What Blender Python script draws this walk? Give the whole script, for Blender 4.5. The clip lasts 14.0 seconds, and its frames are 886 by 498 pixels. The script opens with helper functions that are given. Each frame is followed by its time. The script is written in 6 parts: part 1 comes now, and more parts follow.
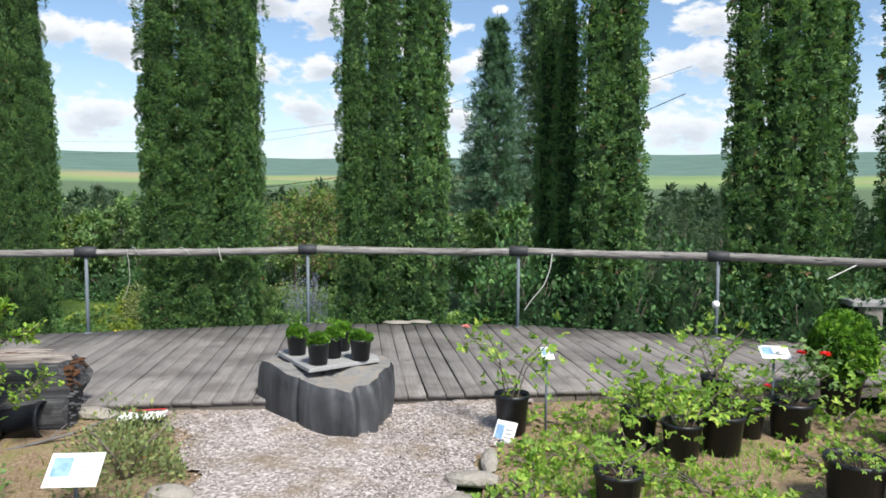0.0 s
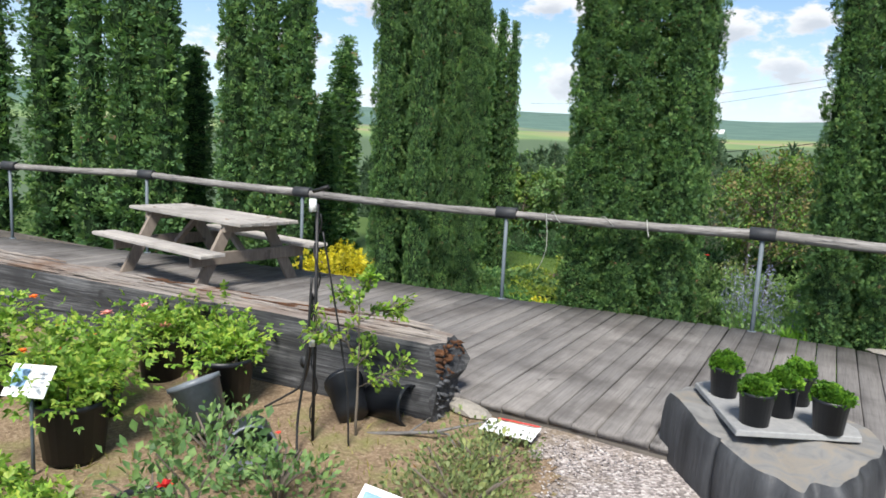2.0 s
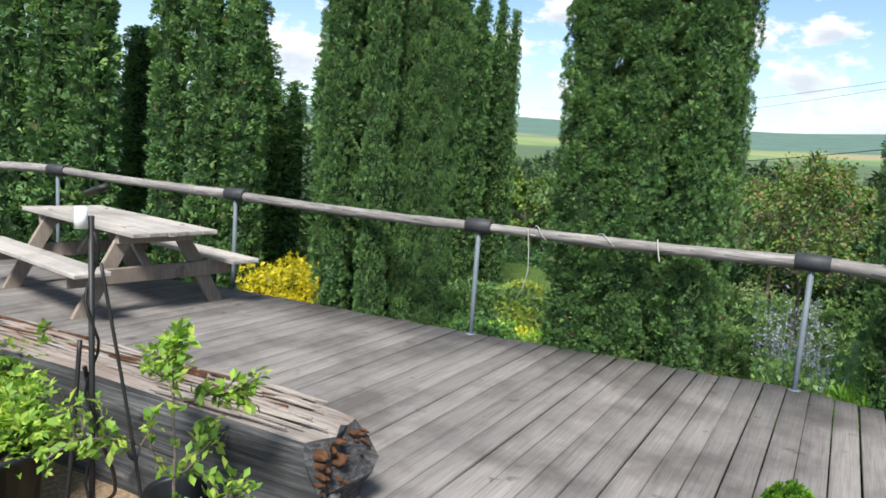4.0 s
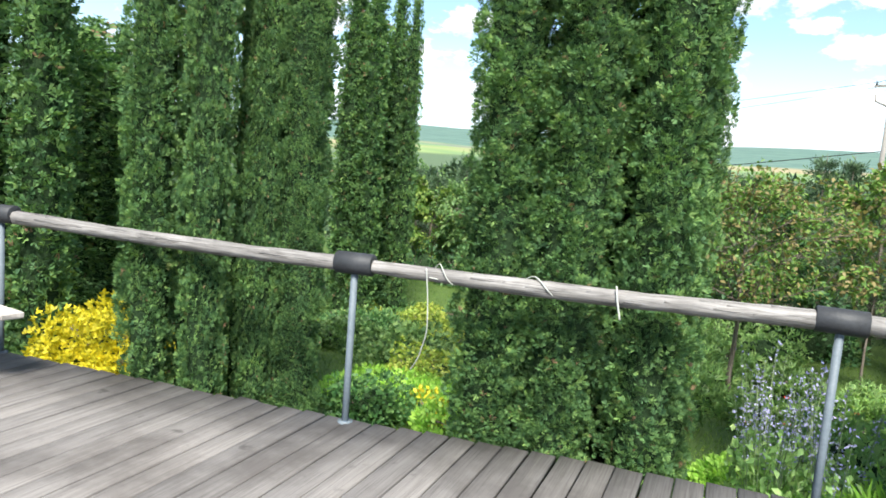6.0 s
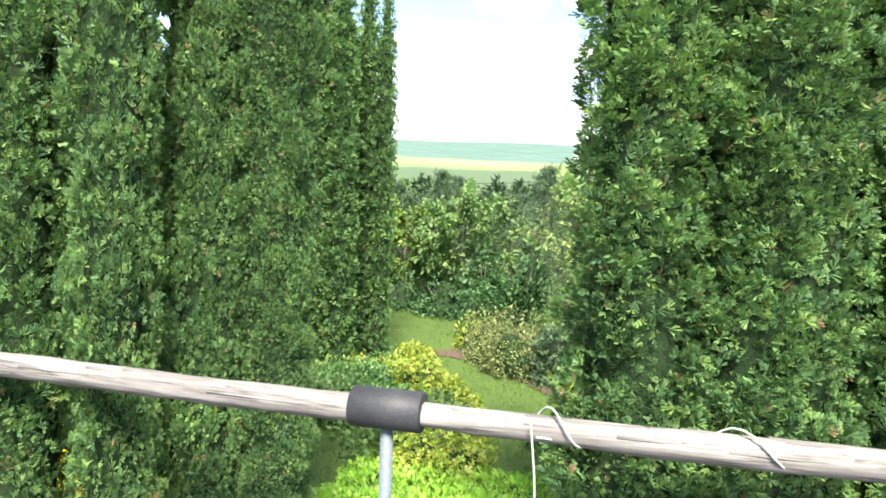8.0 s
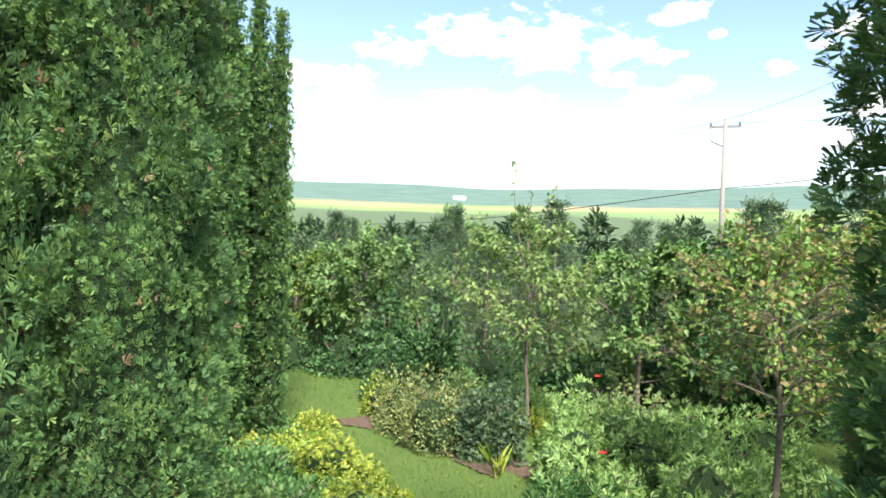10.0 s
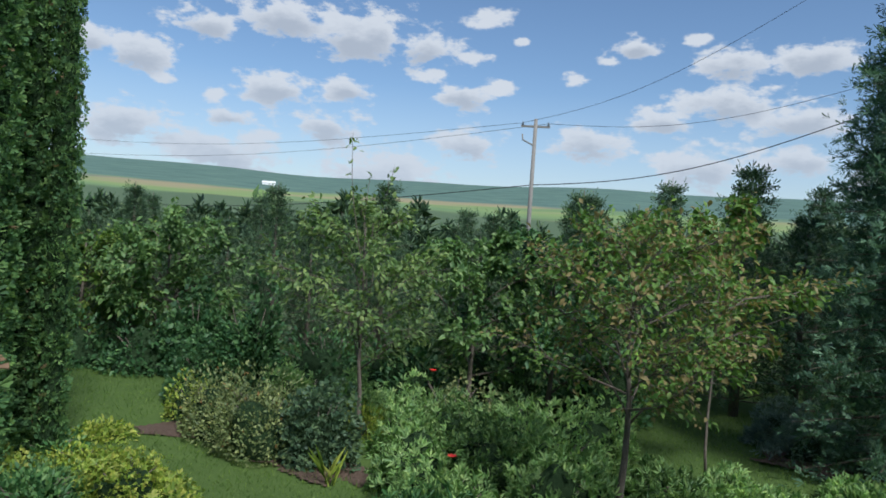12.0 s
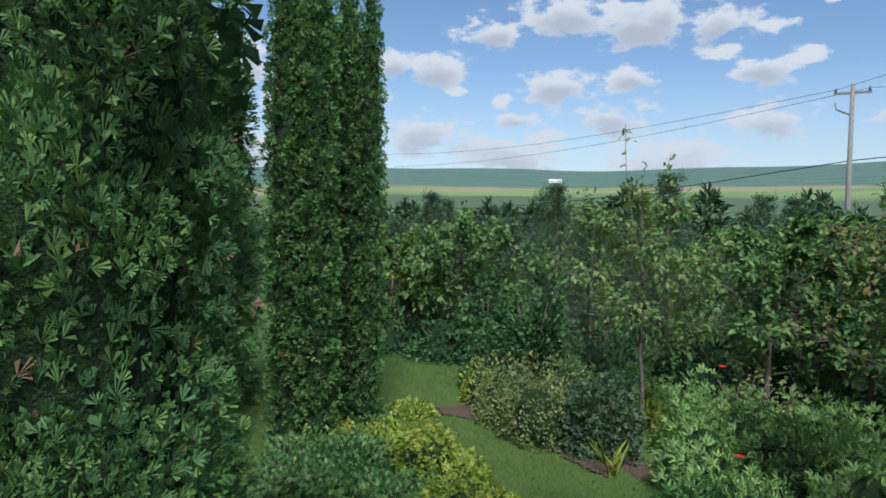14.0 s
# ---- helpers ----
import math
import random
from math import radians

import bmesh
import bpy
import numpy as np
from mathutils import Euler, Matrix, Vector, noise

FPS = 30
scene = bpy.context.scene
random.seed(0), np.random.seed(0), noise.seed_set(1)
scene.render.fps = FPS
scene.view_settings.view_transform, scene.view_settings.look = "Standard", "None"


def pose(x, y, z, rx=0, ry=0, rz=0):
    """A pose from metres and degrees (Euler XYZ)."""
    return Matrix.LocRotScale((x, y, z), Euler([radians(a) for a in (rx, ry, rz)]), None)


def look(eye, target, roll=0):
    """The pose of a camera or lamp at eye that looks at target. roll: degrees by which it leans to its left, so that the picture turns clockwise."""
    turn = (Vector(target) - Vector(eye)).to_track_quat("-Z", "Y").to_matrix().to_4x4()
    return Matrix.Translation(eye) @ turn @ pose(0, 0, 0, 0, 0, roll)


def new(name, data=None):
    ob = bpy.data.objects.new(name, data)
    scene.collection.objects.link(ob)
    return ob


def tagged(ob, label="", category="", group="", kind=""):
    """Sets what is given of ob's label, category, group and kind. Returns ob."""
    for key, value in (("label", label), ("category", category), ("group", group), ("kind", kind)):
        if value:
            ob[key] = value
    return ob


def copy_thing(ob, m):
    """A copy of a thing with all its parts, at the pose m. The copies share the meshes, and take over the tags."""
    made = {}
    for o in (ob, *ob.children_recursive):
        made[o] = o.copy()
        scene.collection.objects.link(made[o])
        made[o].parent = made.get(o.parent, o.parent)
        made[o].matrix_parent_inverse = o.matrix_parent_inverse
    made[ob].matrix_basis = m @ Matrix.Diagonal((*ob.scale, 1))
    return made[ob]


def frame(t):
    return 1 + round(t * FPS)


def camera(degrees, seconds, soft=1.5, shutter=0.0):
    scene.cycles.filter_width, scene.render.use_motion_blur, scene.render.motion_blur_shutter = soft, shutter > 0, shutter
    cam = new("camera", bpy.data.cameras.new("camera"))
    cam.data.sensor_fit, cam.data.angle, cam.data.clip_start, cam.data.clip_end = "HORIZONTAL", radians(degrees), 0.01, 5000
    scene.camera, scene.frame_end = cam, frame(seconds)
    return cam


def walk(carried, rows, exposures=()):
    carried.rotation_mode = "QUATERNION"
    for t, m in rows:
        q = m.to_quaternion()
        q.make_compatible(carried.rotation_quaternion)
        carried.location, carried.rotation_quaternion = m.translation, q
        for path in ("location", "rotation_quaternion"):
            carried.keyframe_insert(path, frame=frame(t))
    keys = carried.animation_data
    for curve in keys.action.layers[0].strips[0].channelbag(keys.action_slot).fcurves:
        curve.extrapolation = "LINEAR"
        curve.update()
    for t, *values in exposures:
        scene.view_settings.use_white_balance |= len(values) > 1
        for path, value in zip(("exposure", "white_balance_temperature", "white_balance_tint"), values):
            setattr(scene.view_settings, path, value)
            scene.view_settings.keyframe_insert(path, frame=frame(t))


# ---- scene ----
cam = camera(66.2, 14.0, 1.7)
PATH = [
    (0, (1.689, -0.172, 1.559), (1.433, 1.807, 1.421), 0.4),
    (0.5, (1.543, 0.191, 1.564), (0.872, 2.067, 1.388), 1.1),
    (1, (1.421, 0.609, 1.529), (0.365, 2.291, 1.297), 2.0),
    (1.5, (1.331, 0.992, 1.526), (0.063, 2.507, 1.219), 3.9),
    (2, (1.21, 1.355, 1.571), (-0.169, 2.775, 1.288), 3.0),
    (2.2, (1.169, 1.504, 1.558), (-0.275, 2.863, 1.297), 2.8),
    (4.3, (0.271, 3.077, 1.519), (-1.105, 4.502, 1.243), 4.8),
    (4.5, (0.153, 3.258, 1.545), (-1.126, 4.776, 1.301), 3.6),
    (5, (-0.11, 3.569, 1.561), (-1.34, 5.136, 1.385), 2.4),
    (5.5, (-0.373, 3.929, 1.554), (-1.738, 5.382, 1.394), 3.0),
    (6, (-0.687, 4.316, 1.521), (-1.89, 5.897, 1.293), 4.6),
    (6.5, (-1.026, 4.691, 1.537), (-2.216, 6.28, 1.301), 5.1),
    (7, (-1.425, 4.998, 1.552), (-2.636, 6.573, 1.324), 4.7),
    (7.5, (-1.794, 5.24, 1.642), (-2.937, 6.865, 1.408), 2.3),
    (8, (-2.157, 5.482, 1.653), (-3.269, 7.133, 1.465), 2.1),
    (8.5, (-2.499, 5.712, 1.656), (-3.479, 7.447, 1.482), 0.9),
    (9, (-2.8, 5.959, 1.703), (-3.662, 7.76, 1.576), 0.0),
    (9.2, (-2.901, 6.067, 1.707), (-3.755, 7.873, 1.613), 0.7),
    (11.3, (-3.727, 7.095, 1.579), (-4.372, 8.988, 1.528), 3.89),
    (11.5, (-3.760, 7.137, 1.571), (-4.323, 9.055, 1.516), 4.04),
    (12.0, (-3.878, 7.209, 1.582), (-4.163, 9.187, 1.519), 3.88),
    (12.5, (-3.926, 7.224, 1.577), (-4.088, 9.216, 1.513), 3.96),
    (13.0, (-3.875, 7.219, 1.582), (-4.181, 9.194, 1.509), 2.44),
    (13.5, (-3.777, 7.190, 1.578), (-4.504, 9.051, 1.490), 1.59),
    (14.0, (-3.665, 7.102, 1.569), (-4.728, 8.793, 1.460), 0.71),
]
EXPO = [(0.0, 0.74, 6500, 9), (2.2, 0.76, 6500, 9), (5.0, 1.1, 6500, 8), (7.0, 1.75, 6700, 7), (9.2, 2.1, 7200, 14), (11.3, 0.4, 5900, 8), (12.4, 0.15, 5900, 8), (14.0, 0.25, 5900, 8)]
walk(cam, [(t, look(eye, target, roll)) for t, eye, target, roll in PATH], EXPO)

# ---- world and sun ----
SUN_FROM = Vector((0.46, -0.62, 0.98)).normalized()
world = bpy.data.worlds.new("sky")
scene.world = world
world.use_nodes = True


def node(tree, kind, x=0, **settings):
    n = tree.nodes.new(kind)
    for key, value in settings.items():
        if key in n.inputs:
            n.inputs[key].default_value = value
    return n


# cumulus clouds: bearing, height and half width, all in degrees
HIGH_CLOUDS = [(-36.4, 12.3, 2.9), (-33.2, 12.0, 3.6), (-28.3, 14.8, 3.1), (-22.2, 16.3, 4.3), (-16.3, 15.8, 5.7), (-10.7, 14.9, 3.6), (-6.9, 14.2, 1.6), (-22.7, 10.7, 3.4), (-16.9, 11.0, 2.4), (-27.5, 9.3, 1.2), (-7.2, 11.3, 2.9), (-10.1, 12.7, 1.4), (-4.6, 12.0, 1.9), (-2.7, 15.5, 0.8), (6.4, 15.4, 2.2), (4.4, 14.3, 1.1), (11.2, 15.9, 1.1), (13.7, 14.3, 3.4), (19.4, 14.4, 3.6), (13.5, 11.5, 4.3), (18.5, 10.1, 4.0), (9.0, 9.9, 2.9), (1.7, 12.9, 1.1), (-5.7, 17.4, 2.0), (-31.2, 10.1, 1.0), (29.0, 13.0, 4.5), (38.0, 10.0, 5.0)]
LOW_CLOUDS = [(-33.6, 6.9, 4.5), (-26.3, 7.9, 2.1), (-18.6, 8.1, 3.6), (-6.9, 7.5, 3.6), (3.2, 8.1, 3.8), (-27.0, 5.4, 5.7), (-13.8, 4.8, 6.2), (12.1, 6.5, 4.3), (18.8, 7.1, 3.3), (27.0, 6.0, 5.0), (-43.0, 9.0, 5.0), (-50.0, 12.5, 5.5), (-47.0, 5.5, 5.0), (-59.0, 8.0, 5.5), (-66.0, 13.0, 5.0), (36.0, 5.5, 5.0)]


def build_sky():
    tree = world.node_tree
    tree.nodes.clear()
    link = tree.links.new

    def maths(op, a, b=None):
        n = tree.nodes.new("ShaderNodeMath")
        n.operation = op
        for k, v in enumerate((a, b)):
            if isinstance(v, (int, float)):
                n.inputs[k].default_value = v
            elif v is not None:
                link(v, n.inputs[k])
        return n.outputs[0]

    def vector(op, a, b):
        n = tree.nodes.new("ShaderNodeVectorMath")
        n.operation = op
        link(a, n.inputs[0])
        n.inputs[1].default_value = b
        return n

    def spread(value, low, high, to_low=0.0, to_high=1.0, smooth=True):
        n = tree.nodes.new("ShaderNodeMapRange")
        n.interpolation_type = "SMOOTHSTEP" if smooth else "LINEAR"
        link(value, n.inputs["Value"])
        for key, v in (("From Min", low), ("From Max", high), ("To Min", to_low), ("To Max", to_high)):
            n.inputs[key].default_value = v
        return n.outputs[0]

    def blend(fac, a, b):
        n = tree.nodes.new("ShaderNodeMix")
        n.data_type = "RGBA"
        for k, v in ((0, fac), (6, a), (7, b)):
            if isinstance(v, tuple):
                n.inputs[k].default_value = (*v, 1)
            else:
                link(v, n.inputs[k])
        return n.outputs[2]

    sky = tree.nodes.new("ShaderNodeTexSky")
    sky.sky_type, sky.sun_disc = "NISHITA", False
    sky.sun_elevation = math.asin(SUN_FROM.z)
    sky.sun_rotation = math.atan2(SUN_FROM.x, SUN_FROM.y)
    sky.air_density, sky.dust_density, sky.ozone_density = 1.0, 0.2, 2.5
    co = tree.nodes.new("ShaderNodeTexCoord")
    sep = tree.nodes.new("ShaderNodeSeparateXYZ")
    link(co.outputs["Generated"], sep.inputs[0])
    up = maths("MAXIMUM", sep.outputs["Z"], 0.0)
    bearing = maths("MULTIPLY", maths("ARCTAN2", sep.outputs["X"], sep.outputs["Y"]), 57.2958)
    height = maths("MULTIPLY", maths("ARCSINE", sep.outputs["Z"]), 57.2958)
    plane = tree.nodes.new("ShaderNodeCombineXYZ")
    link(bearing, plane.inputs[0])
    link(height, plane.inputs[1])
    # ragged outlines: large lobes and small curls shift the place that is looked up
    curl = node(tree, "ShaderNodeTexNoise", Scale=0.36, Detail=7.0, Roughness=0.60)
    squeezed = vector("MULTIPLY", plane.outputs[0], (1.0, 1.9, 1.0))
    link(squeezed.outputs[0], curl.inputs["Vector"])
    puff = maths("MULTIPLY", maths("SUBTRACT", curl.outputs["Fac"], 0.5), 3.4)
    nearest, base = None, None
    for clouds in (HIGH_CLOUDS, LOW_CLOUDS):
        for az, el, half in clouds:
            off = vector("SUBTRACT", plane.outputs[0], (az, el - 0.12 * half, 0.0))
            tall = 0.42 * half if half > 1.5 else 0.55 * half
            d = vector("MULTIPLY", off.outputs[0], (1 / half, 1 / tall, 0.0))
            length = tree.nodes.new("ShaderNodeVectorMath")
            length.operation = "LENGTH"
            link(d.outputs[0], length.inputs[0])
            nearest = length.outputs["Value"] if nearest is None else maths("MINIMUM", nearest, length.outputs["Value"])
            if half > 2.0:
                below = vector("ADD", d.outputs[0], (0.0, 0.42, 0.0))
                under = tree.nodes.new("ShaderNodeVectorMath")
                under.operation = "LENGTH"
                link(below.outputs[0], under.inputs[0])
                base = under.outputs["Value"] if base is None else maths("MINIMUM", base, under.outputs["Value"])
    # the rest of the sky, high up and behind, carries broken cloud too
    flat = tree.nodes.new("ShaderNodeCombineXYZ")
    low = maths("ADD", up, 0.28)
    link(maths("DIVIDE", sep.outputs["X"], low), flat.inputs[0])
    link(maths("DIVIDE", sep.outputs["Y"], low), flat.inputs[1])
    broken = node(tree, "ShaderNodeTexNoise", Scale=4.3, Detail=8.0, Roughness=0.5)
    link(flat.outputs[0], broken.inputs["Vector"])
    elsewhere = maths("MAXIMUM", spread(height, 19.0, 25.0), spread(maths("ABSOLUTE", maths("ADD", bearing, 12.0)), 58.0, 66.0))
    rest = maths("MULTIPLY", spread(broken.outputs["Fac"], 0.49, 0.60), elsewhere)
    field = maths("SUBTRACT", maths("ADD", puff, 1.0), nearest)
    cover = maths("MAXIMUM", spread(field, -0.05, 0.50), rest)
    depth = spread(maths("SUBTRACT", maths("ADD", maths("MULTIPLY", puff, 0.45), 1.0), base), 0.15, 0.95)
    tone = blend(depth, (6.3, 6.35, 6.5), (4.1, 4.35, 4.8))
    thin = blend(maths("MULTIPLY", cover, 0.94), sky.outputs[0], tone)
    haze = blend(spread(up, 0.0, 0.20, 0.60, 0.0, False), thin, (4.9, 5.4, 6.1))
    bg = node(tree, "ShaderNodeBackground", Strength=0.099)
    link(haze, bg.inputs["Color"])
    out = tree.nodes.new("ShaderNodeOutputWorld")
    link(bg.outputs[0], out.inputs["Surface"])


build_sky()
sun = new("sun", bpy.data.lights.new("sun", "SUN"))
sun.data.energy, sun.data.angle, sun.data.color = 4.1, radians(14), (1.0, 0.955, 0.87)
sun.matrix_world = look(tuple(SUN_FROM * 50), (0, 0, 0))

# ---- materials ----


class Paint:
    """A principled material with a small chain of helpers."""

    def __init__(self, name, rough=0.8, metal=0.0, spec=0.4):
        self.mat = bpy.data.materials.new(name)
        self.mat.use_nodes = True
        self.tree = self.mat.node_tree
        self.b = self.tree.nodes["Principled BSDF"]
        self.b.inputs["Roughness"].default_value = rough
        self.b.inputs["Metallic"].default_value = metal
        self.b.inputs["Specular IOR Level"].default_value = spec

    def n(self, kind, **settings):
        return node(self.tree, kind, **settings)

    def link(self, a, b):
        self.tree.links.new(a, b)

    def coords(self, scale=(1, 1, 1), which="Object"):
        if which == "Position":
            co = self.n("ShaderNodeNewGeometry").outputs["Position"]
        else:
            co = self.n("ShaderNodeTexCoord").outputs[which]
        m = self.n("ShaderNodeMapping")
        m.inputs["Scale"].default_value = scale
        self.link(co, m.inputs["Vector"])
        return m.outputs[0]

    def noise(self, vec, scale=5.0, detail=5.0, rough=0.6, dist=0.0):
        t = self.n("ShaderNodeTexNoise", Scale=scale, Detail=detail, Roughness=rough, Distortion=dist)
        self.link(vec, t.inputs["Vector"])
        return t.outputs["Fac"]

    def ramp(self, fac, *stops):
        r = self.n("ShaderNodeValToRGB")
        el = r.color_ramp.elements
        while len(el) < len(stops):
            el.new(0.5)
        for e, (p, c) in zip(el, stops):
            e.position, e.color = p, (*c, 1)
        self.link(fac, r.inputs[0])
        return r.outputs[0]

    def mix(self, fac, a, b, mode="MIX"):
        m = self.n("ShaderNodeMix")
        m.data_type, m.blend_type = "RGBA", mode
        for k, v in ((0, fac), (6, a), (7, b)):
            if isinstance(v, (int, float)):
                m.inputs[k].default_value = v
            elif isinstance(v, tuple):
                m.inputs[k].default_value = (*v, 1)
            else:
                self.link(v, m.inputs[k])
        return m.outputs[2]

    def bump(self, height, strength=0.4, distance=0.01):
        b = self.n("ShaderNodeBump", Strength=strength, Distance=distance)
        self.link(height, b.inputs["Height"])
        self.link(b.outputs[0], self.b.inputs["Normal"])
        return self

    def colour(self, c):
        if isinstance(c, tuple):
            self.b.inputs["Base Color"].default_value = (*c, 1)
        else:
            self.link(c, self.b.inputs["Base Color"])
        return self

    def island(self):
        return self.n("ShaderNodeNewGeometry").outputs["Random Per Island"]

    def each(self):
        return self.n("ShaderNodeObjectInfo").outputs["Random"]


def wood(name, pale, mid, dark, along=(30, 1.2, 30), stain=None, crack=None):
    p = Paint(name, 0.85, spec=0.25)
    vec = p.coords(along)
    shift = p.n("ShaderNodeVectorMath")
    shift.operation = "ADD"
    p.link(vec, shift.inputs[0])
    sc = p.n("ShaderNodeVectorMath")
    sc.operation = "SCALE"
    sc.inputs[0].default_value = (37.0, 11.0, 53.0)
    p.link(p.each(), sc.inputs["Scale"])
    p.link(sc.outputs[0], shift.inputs[1])
    grain = p.noise(shift.outputs[0], 1.0, 6, 0.65, 0.4)
    col = p.ramp(grain, (0.25, dark), (0.48, mid), (0.75, pale))
    if crack:
        split = p.noise(p.coords(crack), 1.0, 4, 0.55, 0.3)
        col = p.mix(p.ramp(split, (0.45, (0, 0, 0)), (0.485, (1, 1, 1)), (0.52, (0, 0, 0))), col, (0.03, 0.026, 0.024))
    hair = p.n("ShaderNodeVectorMath")
    hair.operation = "MULTIPLY"
    hair.inputs[1].default_value = tuple(4.0 if k > 5 else 2.2 for k in along)
    p.link(shift.outputs[0], hair.inputs[0])
    fine = p.noise(hair.outputs[0], 1.0, 4, 0.7)
    col = p.mix(0.55, col, p.ramp(fine, (0.32, dark), (0.5, mid), (0.7, pale)))
    knot = p.noise(p.coords((5, 5, 5), "Position"), 1.0, 3, 0.5)
    col = p.mix(p.ramp(knot, (0.66, (0, 0, 0)), (0.73, (0.7, 0.7, 0.7))), col, tuple(0.55 * c for c in dark))
    worn = p.noise(p.coords((1.6, 1.6, 1.6), "Position"), 1.0, 5, 0.6)
    col = p.mix(p.ramp(worn, (0.45, (0, 0, 0)), (0.65, (0.8, 0.8, 0.8))), col, stain or tuple(0.6 * c for c in mid))
    tint = p.ramp(p.each(), (0.0, (0.85, 0.845, 0.85)), (0.5, (0.96, 0.955, 0.955)), (1.0, (1.09, 1.075, 1.06)))
    p.colour(p.mix(1.0, col, tint, "MULTIPLY"))
    return p.bump(grain, 0.5, 0.004).mat


def leafy(name, dark, mid, pale, glow=0.3, rough=0.5, dry=None, share=0.013):
    """Foliage: every leaf has its own green; some light passes through."""
    p = Paint(name, rough, spec=0.3)
    col = p.ramp(p.island(), (0.0, dark), (0.55, mid), (1.0, pale))
    patch = p.noise(p.coords((2.2, 2.2, 2.2), "Position"), 1.0, 4, 0.6)
    col = p.mix(1.0, col, p.ramp(patch, (0.3, (0.7, 0.74, 0.72)), (0.7, (1.2, 1.2, 1.05))), "MULTIPLY")
    tuft = p.noise(p.coords((13.0, 13.0, 13.0), "Position"), 1.0, 3, 0.6)
    col = p.mix(1.0, col, p.ramp(tuft, (0.35, (0.68, 0.74, 0.80)), (0.65, (1.28, 1.22, 1.05))), "MULTIPLY")
    if dry:
        col = p.mix(p.ramp(p.island(), (0.998 - share, (0, 0, 0)), (1.0 - share, (1, 1, 1))), col, dry)
    p.colour(col)
    thin = p.n("ShaderNodeBsdfTranslucent")
    p.link(p.mix(1.0, col, (1.15, 1.25, 0.8), "MULTIPLY"), thin.inputs["Color"])
    both = p.n("ShaderNodeMixShader", Fac=glow)
    p.link(p.b.outputs[0], both.inputs[1])
    p.link(thin.outputs[0], both.inputs[2])
    p.link(both.outputs[0], p.tree.nodes["Material Output"].inputs["Surface"])
    return p.mat


def plain(name, a, b, scale=6.0, rough=0.8, metal=0.0, bump=0.3, size=0.005, spec=0.4):
    p = Paint(name, rough, metal, spec)
    f = p.noise(p.coords(), scale, 6, 0.6)
    g = p.noise(p.coords(), scale * 7, 3, 0.6)
    col = p.mix(p.ramp(f, (0.35, (0, 0, 0)), (0.65, (1, 1, 1))), a, b)
    p.colour(p.mix(0.35, col, p.ramp(g, (0.3, tuple(0.6 * c for c in a)), (0.7, b))))
    return p.bump(g, bump, size).mat


DECK_WOOD = wood("weathered_deck_wood", (0.262, 0.249, 0.245), (0.200, 0.189, 0.185), (0.090, 0.083, 0.081), stain=(0.090, 0.082, 0.080))
RAIL_WOOD = wood("silvered_rail_wood", (0.40, 0.388, 0.382), (0.245, 0.234, 0.228), (0.040, 0.036, 0.033), (2.2, 30, 30), crack=(0.9, 20, 20))
TABLE_WOOD = wood("grey_table_wood", (0.50, 0.48, 0.46), (0.40, 0.375, 0.355), (0.24, 0.215, 0.20), (1.2, 26, 26))
TABLE_LEG = wood("brown_grey_table_wood", (0.36, 0.31, 0.27), (0.28, 0.235, 0.20), (0.15, 0.125, 0.105), (14, 14, 3))
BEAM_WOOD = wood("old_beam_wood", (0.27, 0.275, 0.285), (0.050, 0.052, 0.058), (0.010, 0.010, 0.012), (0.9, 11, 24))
ROT_WOOD = plain("rotten_orange_wood", (0.20, 0.085, 0.035), (0.035, 0.022, 0.018), 22, 0.95, bump=0.9, size=0.02)
STEEL = plain("dull_steel", (0.095, 0.125, 0.150), (0.145, 0.175, 0.205), 12, 0.6, 0.0)
RUBBER = plain("black_rubber", (0.022, 0.024, 0.028), (0.04, 0.043, 0.05), 9, 0.6)
POT_BLACK = plain("black_plastic", (0.010, 0.012, 0.016), (0.018, 0.020, 0.026), 5, 0.42, bump=0.05)
POT_GREY = plain("scuffed_grey_plastic", (0.13, 0.15, 0.18), (0.20, 0.22, 0.25), 5, 0.35, bump=0.05)
WHITE = plain("white_card", (0.74, 0.76, 0.78), (0.82, 0.83, 0.83), 3, 0.6, bump=0.02)
BLUE_INK = plain("blue_print", (0.10, 0.22, 0.48), (0.30, 0.46, 0.62), 20, 0.6, bump=0.0)
GREY_INK = plain("grey_print", (0.32, 0.34, 0.36), (0.40, 0.42, 0.44), 20, 0.6, bump=0.0)
CABLE = plain("white_cable_skin", (0.42, 0.43, 0.40), (0.52, 0.53, 0.49), 8, 0.5, bump=0.05)
BLACK_CABLE = plain("black_cable_skin", (0.012, 0.012, 0.014), (0.02, 0.02, 0.022), 8, 0.5, bump=0.05)
SLAB = plain("pale_grey_stone_slab", (0.25, 0.255, 0.265), (0.33, 0.33, 0.335), 4, 0.8, bump=0.35)
STONE = plain("grey_brown_stone", (0.22, 0.205, 0.185), (0.34, 0.315, 0.28), 6, 0.9, bump=0.7, size=0.02)
POTTING = plain("potting_soil", (0.035, 0.025, 0.018), (0.075, 0.05, 0.035), 40, 0.95, bump=0.9, size=0.01)
PINK_STONES = plain("red_brown_mulch_chips", (0.20, 0.06, 0.045), (0.34, 0.17, 0.13), 60, 0.9, bump=0.9, size=0.01)
BARK = plain("grey_brown_bark", (0.10, 0.082, 0.066), (0.20, 0.17, 0.14), 18, 0.9, bump=0.8, size=0.01)
# core colour, darkened to stand for the shade deep between the leaves
INNER_SHADE = plain("inner_shade_dark", (0.020, 0.044, 0.020), (0.042, 0.075, 0.032), 30, 0.95, bump=0.8, size=0.03, spec=0.08)
